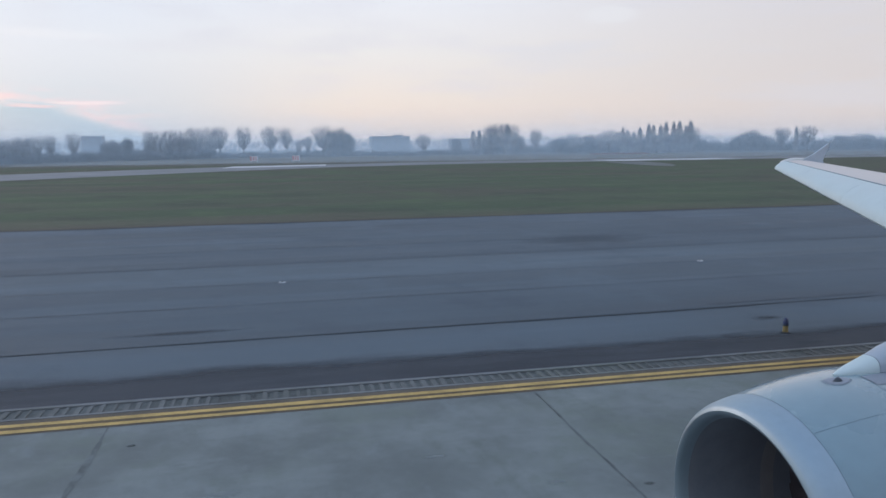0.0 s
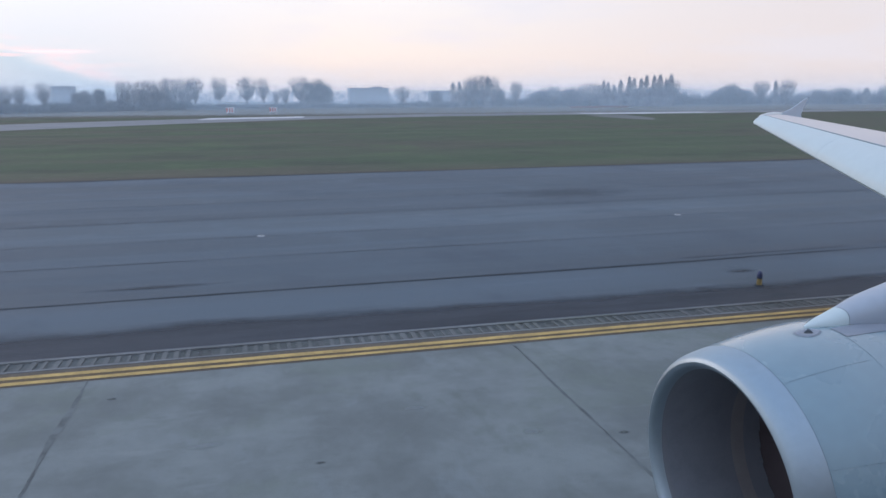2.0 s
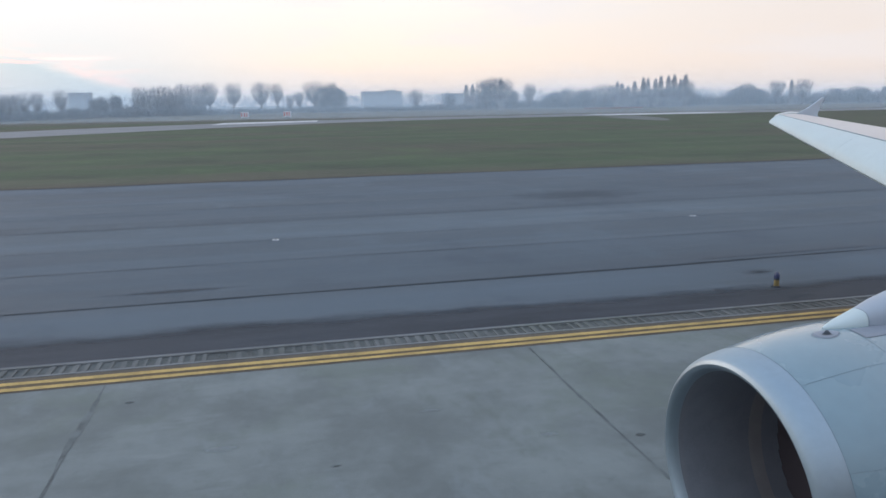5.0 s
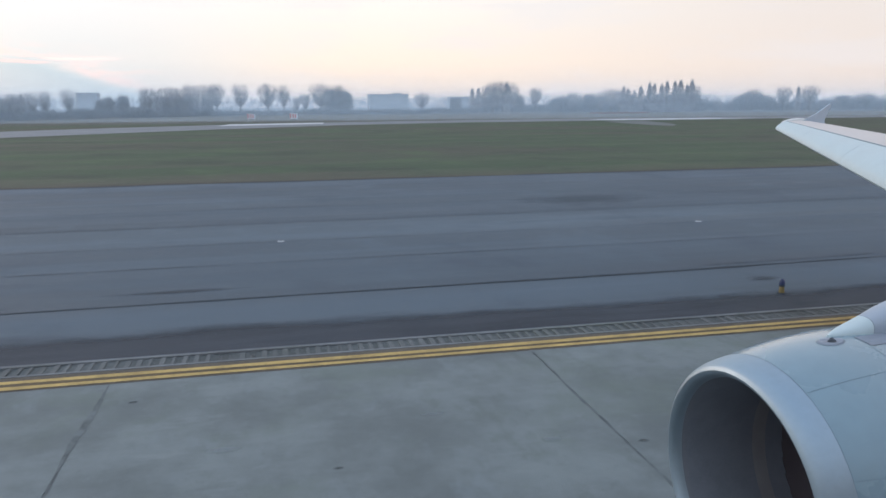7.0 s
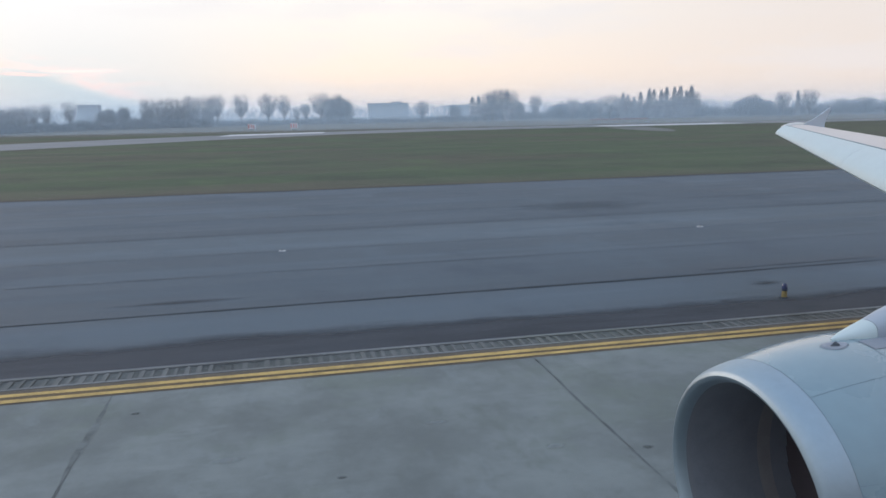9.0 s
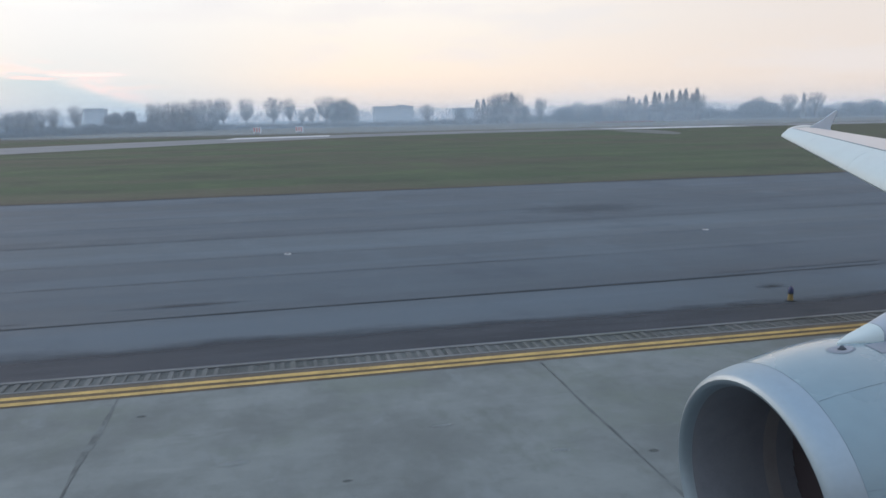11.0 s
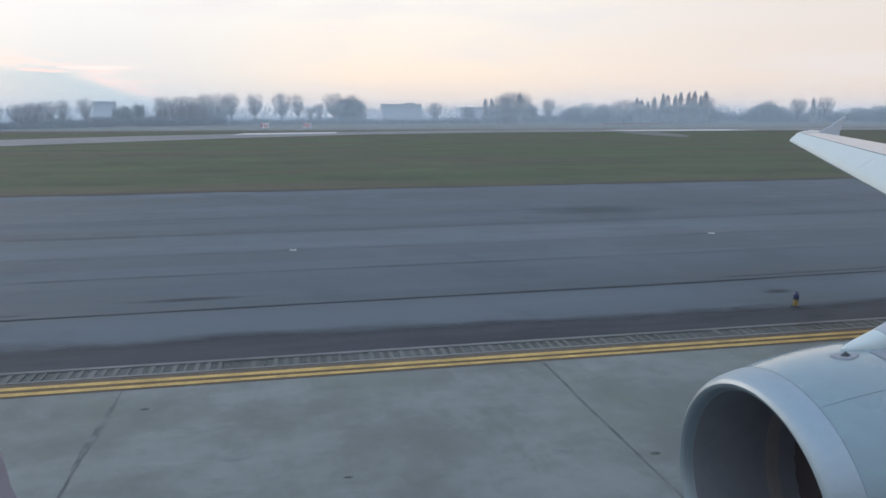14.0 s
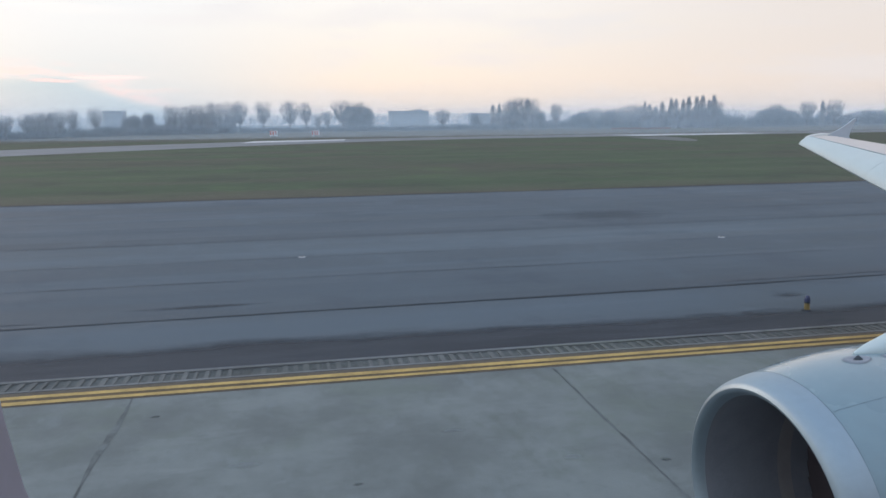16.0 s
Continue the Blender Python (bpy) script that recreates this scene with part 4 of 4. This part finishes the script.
def boughs(seed, fork, top, wide, count, twigs, thick):
    """Boughs fanning up from a fork into an upturned, round-topped crown with fine twigs: bases, tips and thicknesses."""
    rng = np.random.default_rng(seed)
    bases, tips, widths = [], [], []

    def shell(depth):
        s = rng.uniform(0.04, 1.0) ** 0.75
        a = rng.uniform(0, 6.283)
        lump = 1 + 0.16 * noise.noise((math.cos(a) * 1.6 + seed, math.sin(a) * 1.6, s * 3))
        r = wide * lump * s ** 0.55 * math.sqrt(max(0.0, 1 - s ** 3.6)) * 1.30 * depth
        return np.array([r * math.cos(a), r * math.sin(a), fork + (top - fork) * s * (0.55 + 0.45 * depth)])

    root = np.array([0.0, 0.0, fork])
    for i in range(count):
        end = shell(0.92)
        start = root + np.array([0, 0, rng.uniform(-0.3, 0.28 * (end[2] - fork))])
        elbow = start + (end - start) * 0.5 + np.array([end[0], end[1], 0]) * 0.10
        bases += [start, elbow]
        tips += [elbow + (end - elbow) * 0.25, end]
        widths += [0.085, 0.055]
    for i in range(twigs):
        p = shell(rng.uniform(0.0, 1.0) ** 0.42)
        d = p - root
        d = d / (np.linalg.norm(d) + 1e-6) * 0.75 + np.array([0, 0, 0.35]) + rng.normal(size=3) * 0.28
        l = rng.uniform(0.45, 1.0)
        bases.append(p - d * l * 0.85)
        tips.append(p + d * l * 0.25)
        widths.append(thick * rng.uniform(0.6, 1.4))
    return bases, tips, widths


def spindle(height, radius, low=0.06):
    def shape(rng):
        s = rng.uniform(low, 1.0) ** 1.15
        a = rng.uniform(0, 6.28)
        ragged = 1 + 0.35 * noise.noise((math.cos(a) * 1.3, math.sin(a) * 1.3 + radius * 9, s * 4))
        r = radius * ragged * min(1.0, 0.7 + 2.0 * s) * (1 - 0.70 * max(0.0, (s - 0.55) / 0.45) ** 1.9) * math.sqrt(rng.uniform(0.05, 1))
        return np.array([r * math.cos(a), r * math.sin(a), s * height]), np.array([0, 0, s * height - radius * 3])
    return shape


def tree(kind, seed):
    """A tree of unit size 10 m tall: thing with trunk and crown."""
    if kind == "vase":
        thing = tagged(new("tree"), "bare winter tree with a rounded crown of fine twigs", "tree", "trees along the field")
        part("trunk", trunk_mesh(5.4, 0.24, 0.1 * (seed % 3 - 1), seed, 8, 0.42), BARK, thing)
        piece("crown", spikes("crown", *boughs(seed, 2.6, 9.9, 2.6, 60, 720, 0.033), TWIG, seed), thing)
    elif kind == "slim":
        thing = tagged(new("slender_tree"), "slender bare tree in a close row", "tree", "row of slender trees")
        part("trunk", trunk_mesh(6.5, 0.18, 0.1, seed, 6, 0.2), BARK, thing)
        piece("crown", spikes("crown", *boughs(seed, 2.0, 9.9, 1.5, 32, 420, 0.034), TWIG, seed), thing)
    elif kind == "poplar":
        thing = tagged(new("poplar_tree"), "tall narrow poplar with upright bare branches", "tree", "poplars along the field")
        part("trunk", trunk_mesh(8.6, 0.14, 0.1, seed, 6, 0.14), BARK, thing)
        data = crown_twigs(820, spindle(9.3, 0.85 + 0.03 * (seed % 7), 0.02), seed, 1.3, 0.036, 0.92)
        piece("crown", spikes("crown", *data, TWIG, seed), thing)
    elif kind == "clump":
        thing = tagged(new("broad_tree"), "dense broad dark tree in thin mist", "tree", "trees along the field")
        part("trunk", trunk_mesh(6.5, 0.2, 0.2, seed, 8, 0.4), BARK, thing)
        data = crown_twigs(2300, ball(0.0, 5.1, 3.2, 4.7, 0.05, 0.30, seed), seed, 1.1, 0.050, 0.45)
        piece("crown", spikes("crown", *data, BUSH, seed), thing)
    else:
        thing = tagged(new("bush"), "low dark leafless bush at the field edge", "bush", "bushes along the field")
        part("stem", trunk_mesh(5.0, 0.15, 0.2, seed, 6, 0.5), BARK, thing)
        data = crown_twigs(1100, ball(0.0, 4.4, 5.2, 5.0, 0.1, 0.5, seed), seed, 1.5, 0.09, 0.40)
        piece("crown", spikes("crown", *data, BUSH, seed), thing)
    return thing


STOCK = {kind: [tree(kind, 10 * i + len(kind)) for i in range(4)] for kind in ("vase", "slim", "poplar", "clump", "bush")}
used = {kind: 0 for kind in STOCK}
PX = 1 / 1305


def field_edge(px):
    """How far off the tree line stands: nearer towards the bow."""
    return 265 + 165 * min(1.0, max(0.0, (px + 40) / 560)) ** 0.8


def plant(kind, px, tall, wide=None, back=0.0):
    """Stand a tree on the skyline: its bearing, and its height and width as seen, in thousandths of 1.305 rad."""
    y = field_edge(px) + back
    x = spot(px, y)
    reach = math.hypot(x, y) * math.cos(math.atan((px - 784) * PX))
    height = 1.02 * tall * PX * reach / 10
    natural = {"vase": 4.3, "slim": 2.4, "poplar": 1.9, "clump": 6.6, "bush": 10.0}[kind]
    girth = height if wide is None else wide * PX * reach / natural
    k = used[kind]
    used[kind] += 1
    rng = random.Random(px * 7 + k)
    m = Matrix.Translation((x, y, -0.06)) @ Matrix.Rotation(rng.uniform(0, 6.28), 4, "Z") @ Matrix.Diagonal((girth, girth, height, 1))
    stock = STOCK[kind]
    if k < len(stock):
        stock[k].matrix_basis = m
        return
    made = copy_thing(stock[k % len(stock)], Matrix())
    made.matrix_basis = m


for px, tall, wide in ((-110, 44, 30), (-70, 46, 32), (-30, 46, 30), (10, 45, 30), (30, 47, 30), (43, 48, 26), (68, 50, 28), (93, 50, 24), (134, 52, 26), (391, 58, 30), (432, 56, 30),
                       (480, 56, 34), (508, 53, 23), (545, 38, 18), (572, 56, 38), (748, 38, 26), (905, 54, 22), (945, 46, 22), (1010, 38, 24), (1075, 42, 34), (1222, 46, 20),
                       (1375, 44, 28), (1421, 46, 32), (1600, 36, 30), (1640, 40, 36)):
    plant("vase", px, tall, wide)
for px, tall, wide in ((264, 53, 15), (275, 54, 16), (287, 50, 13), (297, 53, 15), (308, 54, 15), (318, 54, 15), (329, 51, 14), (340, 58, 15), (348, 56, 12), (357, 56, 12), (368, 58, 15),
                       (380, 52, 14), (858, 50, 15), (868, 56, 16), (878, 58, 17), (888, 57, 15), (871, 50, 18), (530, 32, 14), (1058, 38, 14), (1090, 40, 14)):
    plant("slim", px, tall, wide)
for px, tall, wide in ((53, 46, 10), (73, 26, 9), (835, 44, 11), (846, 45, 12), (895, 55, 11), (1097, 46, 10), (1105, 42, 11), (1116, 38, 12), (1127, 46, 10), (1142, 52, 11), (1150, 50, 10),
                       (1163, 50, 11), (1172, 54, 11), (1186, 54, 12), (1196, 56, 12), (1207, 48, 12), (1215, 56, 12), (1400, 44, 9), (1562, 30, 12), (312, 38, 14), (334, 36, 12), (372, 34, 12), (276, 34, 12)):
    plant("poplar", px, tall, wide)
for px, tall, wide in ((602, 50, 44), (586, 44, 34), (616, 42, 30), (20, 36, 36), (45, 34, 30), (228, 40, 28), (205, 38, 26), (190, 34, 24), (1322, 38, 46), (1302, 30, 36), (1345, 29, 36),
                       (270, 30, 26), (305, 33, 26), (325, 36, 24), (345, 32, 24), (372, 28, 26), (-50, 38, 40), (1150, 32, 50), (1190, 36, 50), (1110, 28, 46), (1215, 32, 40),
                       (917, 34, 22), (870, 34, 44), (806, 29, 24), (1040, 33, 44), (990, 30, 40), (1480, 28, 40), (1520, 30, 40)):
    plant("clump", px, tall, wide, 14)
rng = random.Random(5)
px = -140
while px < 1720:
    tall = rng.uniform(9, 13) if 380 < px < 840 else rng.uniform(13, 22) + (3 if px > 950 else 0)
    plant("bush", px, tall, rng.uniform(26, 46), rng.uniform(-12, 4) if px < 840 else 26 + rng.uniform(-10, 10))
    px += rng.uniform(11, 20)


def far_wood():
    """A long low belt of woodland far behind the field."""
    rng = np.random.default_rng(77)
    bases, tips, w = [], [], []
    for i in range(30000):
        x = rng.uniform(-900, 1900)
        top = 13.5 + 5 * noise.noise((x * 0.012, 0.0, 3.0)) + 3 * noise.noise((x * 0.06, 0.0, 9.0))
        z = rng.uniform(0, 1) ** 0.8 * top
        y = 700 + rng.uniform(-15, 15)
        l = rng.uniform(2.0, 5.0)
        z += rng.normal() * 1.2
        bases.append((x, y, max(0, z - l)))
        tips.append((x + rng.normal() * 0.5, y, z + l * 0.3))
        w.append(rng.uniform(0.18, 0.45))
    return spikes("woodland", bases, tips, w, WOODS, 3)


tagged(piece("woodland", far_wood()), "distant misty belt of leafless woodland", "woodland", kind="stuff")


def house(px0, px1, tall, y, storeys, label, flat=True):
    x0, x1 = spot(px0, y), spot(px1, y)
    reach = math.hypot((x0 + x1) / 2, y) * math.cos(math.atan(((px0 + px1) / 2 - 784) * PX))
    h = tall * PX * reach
    thing = tagged(new("apartment_building" if storeys > 2 else "house"), label, "building")
    depth = 12
    wall = part("wall", box(x0, x1, y, y + depth, -0.1, h), HAZEDWALL, thing)
    part("roof", box(x0 - 0.4, x1 + 0.4, y - 0.4, y + depth + 0.4, h, h + 0.5, 0.1), ROOF, thing)
    cols = max(3, int((x1 - x0) / 4))
    for s in range(storeys):
        for c in range(cols):
            cx = x0 + (x1 - x0) * (c + 0.5) / cols
            cz = h * (s + 0.55) / storeys
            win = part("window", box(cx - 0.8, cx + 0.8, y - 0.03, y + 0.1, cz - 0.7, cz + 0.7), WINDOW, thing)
            part("sill", box(cx - 0.9, cx + 0.9, y - 0.14, y - 0.03, cz - 0.78, cz - 0.70), HAZEDWALL, win)
    return thing


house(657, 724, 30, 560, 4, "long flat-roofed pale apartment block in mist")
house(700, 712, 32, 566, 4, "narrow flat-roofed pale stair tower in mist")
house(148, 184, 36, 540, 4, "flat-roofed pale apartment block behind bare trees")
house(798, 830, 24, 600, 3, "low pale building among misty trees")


def sign_board():
    thing = tagged(new("airfield_sign"), "red and white airfield direction board on legs", "sign", "airfield signs")
    part("board", box(-1.35, 1.35, -0.1, 0.1, 0.4, 2.2, 0.03), FADED_AND_SHEEN, thing)
    for x, half in ((-1.02, 0.24), (-0.15, 0.20), (0.62, 0.16)):
        part("marking", box(x - half, x + half, -0.13, -0.103, 0.6, 2.0), RED, thing, "red unreadable bar")
    for x in (-1.0, 1.0):
        part("leg", box(x - 0.06, x + 0.06, -0.06, 0.06, -0.1, 0.5), WHITE, thing)
    return thing


board = sign_board()
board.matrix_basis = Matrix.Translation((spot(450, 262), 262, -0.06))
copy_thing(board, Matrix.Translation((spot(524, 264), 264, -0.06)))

barrier = tagged(new("barrier"), "long low dull red barrier beyond the runway", "barrier")
for i in range(9):
    part("panel", box(176 + 4.1 * i, 180 + 4.1 * i, 372 + i * 0.4, 372.5 + i * 0.4, -0.06, 0.7, 0.05), DULLRED, barrier)

# sky reflected on the far concrete, laid on as flat white patches
for corners in (((-8, 180), (17, 192), (19, 209), (-6, 198)), ((103, 200), (150, 204), (151, 222), (103, 218))):
    tagged(piece("white_stripe", mesh_of("white_stripe", [(x, y, 0.004) for x, y in corners], [(0, 1, 2, 3)], FADED_AND_SHEEN)), "broad white sky reflection coloured onto the far runway", "painted bar", "runway bars", "structure")

# ---- thin mist lying over the field ----
for k, (y, amount, top) in enumerate(((232, 0.13, 18), (252, 0.165, 21), (385, 0.165, 23), (480, 0.165, 20), (530, 0.165, 20), (620, 0.165, 20))):
    sheet = tagged(piece("mist", mesh_of("mist", [(-900, y, -0.05), (1900, y, -0.05), (1900, y, top + 1), (-900, y, top + 1)], [(0, 1, 2, 3)], mist_material(amount, top))), "thin pale ground mist hanging over the field", "mist", kind="stuff")

# ---- apron slabs ----
slab_bm = box(0.008, LONG - 0.008, 0.008, LONG - 0.008, -0.12, -0.002, 0.006)
slab_mesh = bpy.data.meshes.new("slab")
slab_bm.to_mesh(slab_mesh)
slab_bm.free()
slab_mesh.materials.append(CONCRETE)
for i in range(-6, 10):
    for j in range(4):
        piece("slab", slab_mesh, bed, at=Matrix.Translation((JOINT + LONG * i, 11.47 - LONG * (j + 1), 0)))
for i in range(-3, 5):
    x = JOINT + LONG * i
    smear = []
    for k in range(141):
        y = 11.46 - 14.0 * k / 140
        c = x + 0.05 * noise.noise((i * 3.1, y * 0.6, 1.0)) + 0.012 * noise.noise((i * 2.3, y * 6.0, 7.0))
        w = 0.010 + 0.055 * max(0.0, noise.noise((i * 5.7, y * 0.7, 4.0)) + 0.18) + 0.022 * noise.noise((i * 1.9, y * 5.0, 2.0)) + 0.012 * noise.noise((i * 1.9, y * 17.0, 2.0))
        w = max(w, 0.004)
        smear += [(c - w, y, 0.001), (c + w, y, 0.001)]
    sides = [(2 * k, 2 * k + 1, 2 * k + 3, 2 * k + 2) for k in range(140)]
    tagged(piece("joint_sealant", mesh_of("joint_sealant", smear, sides, SMEAR)), "worn dark sealant smeared along a slab joint", "joint sealant", "slab joints", "structure").matrix_basis = SKEW
for k, (x0, y0, x1, y1) in enumerate(((-5.6, 10.6, -3.6, 9.4), (9.2, 10.9, 10.1, 8.7))):
    crack, long = [], math.hypot(x1 - x0, y1 - y0)
    for i in range(61):
        q = i / 60
        off = 0.10 * noise.noise((q * 3, k * 4.1, 0.0)) + 0.03 * noise.noise((q * 14, k * 4.1, 5.0))
        w = 0.009 * math.sin(math.pi * min(max(q, 0.03), 0.97)) ** 0.5 * (1 + 0.7 * noise.noise((q * 11, k, 9.0)))
        cx, cy = x0 + (x1 - x0) * q - (y1 - y0) / long * off, y0 + (y1 - y0) * q + (x1 - x0) / long * off
        crack += [(cx, cy - w, 0.0012), (cx, cy + w, 0.0012)]
    tagged(piece("crack", mesh_of("crack", crack, [(2 * i, 2 * i + 2, 2 * i + 3, 2 * i + 1) for i in range(60)], SMEAR)), "fine dark crack wandering across a concrete slab", "crack", "slab cracks", "structure").matrix_basis = SKEW
for k, (x, y, a, b) in enumerate(((0.75, 8.15, 0.09, 0.06), (4.62, 7.9, 0.10, 0.06), (-1.9, 10.9, 0.10, 0.06))):
    blot("oil_spot", x, y, a, b, 0.0015, FAINT, 11.0 + k, "faint dark oil spot on the concrete", "oil spot")

for k, (x, y, a, b) in enumerate(((3.51, 8.23, 0.20, 0.14), (2.2, 9.4, 0.22, 0.10), (-0.6, 9.0, 0.25, 0.12))):
    blot("scuff_mark", x, y, a, b, 0.0018, SCUFF, 31.0 + k, "pale scuff mark on the concrete", "scuff mark")


# ---- further along the taxiway, ahead of the aircraft ----
track, sides = [], []
for i in range(41):
    q = i / 40
    x, y = -58 + 34 * q, 13.8 + 22 * (3 * q * q - 2 * q ** 3)
    dx, dy = 34, 22 * (6 * q - 6 * q * q)
    l = math.hypot(dx, dy)
    w = 0.28 * math.sin(math.pi * min(0.95, q + 0.12)) ** 0.5
    track += [(x - dy / l * w, y + dx / l * w, 0.013), (x + dy / l * w, y - dx / l * w, 0.013)]
sides = [(2 * k, 2 * k + 1, 2 * k + 3, 2 * k + 2) for k in range(40)]
tagged(piece("tyre_track", mesh_of("tyre_track", track, sides, TAR)), "long curved dark tyre track across the asphalt", "tyre track", kind="structure")
blot("broken_patch", -21.0, 9.6, 0.45, 0.9, 0.0015, SEAL, 21.0, "broken black patch in the concrete", "dark patch")
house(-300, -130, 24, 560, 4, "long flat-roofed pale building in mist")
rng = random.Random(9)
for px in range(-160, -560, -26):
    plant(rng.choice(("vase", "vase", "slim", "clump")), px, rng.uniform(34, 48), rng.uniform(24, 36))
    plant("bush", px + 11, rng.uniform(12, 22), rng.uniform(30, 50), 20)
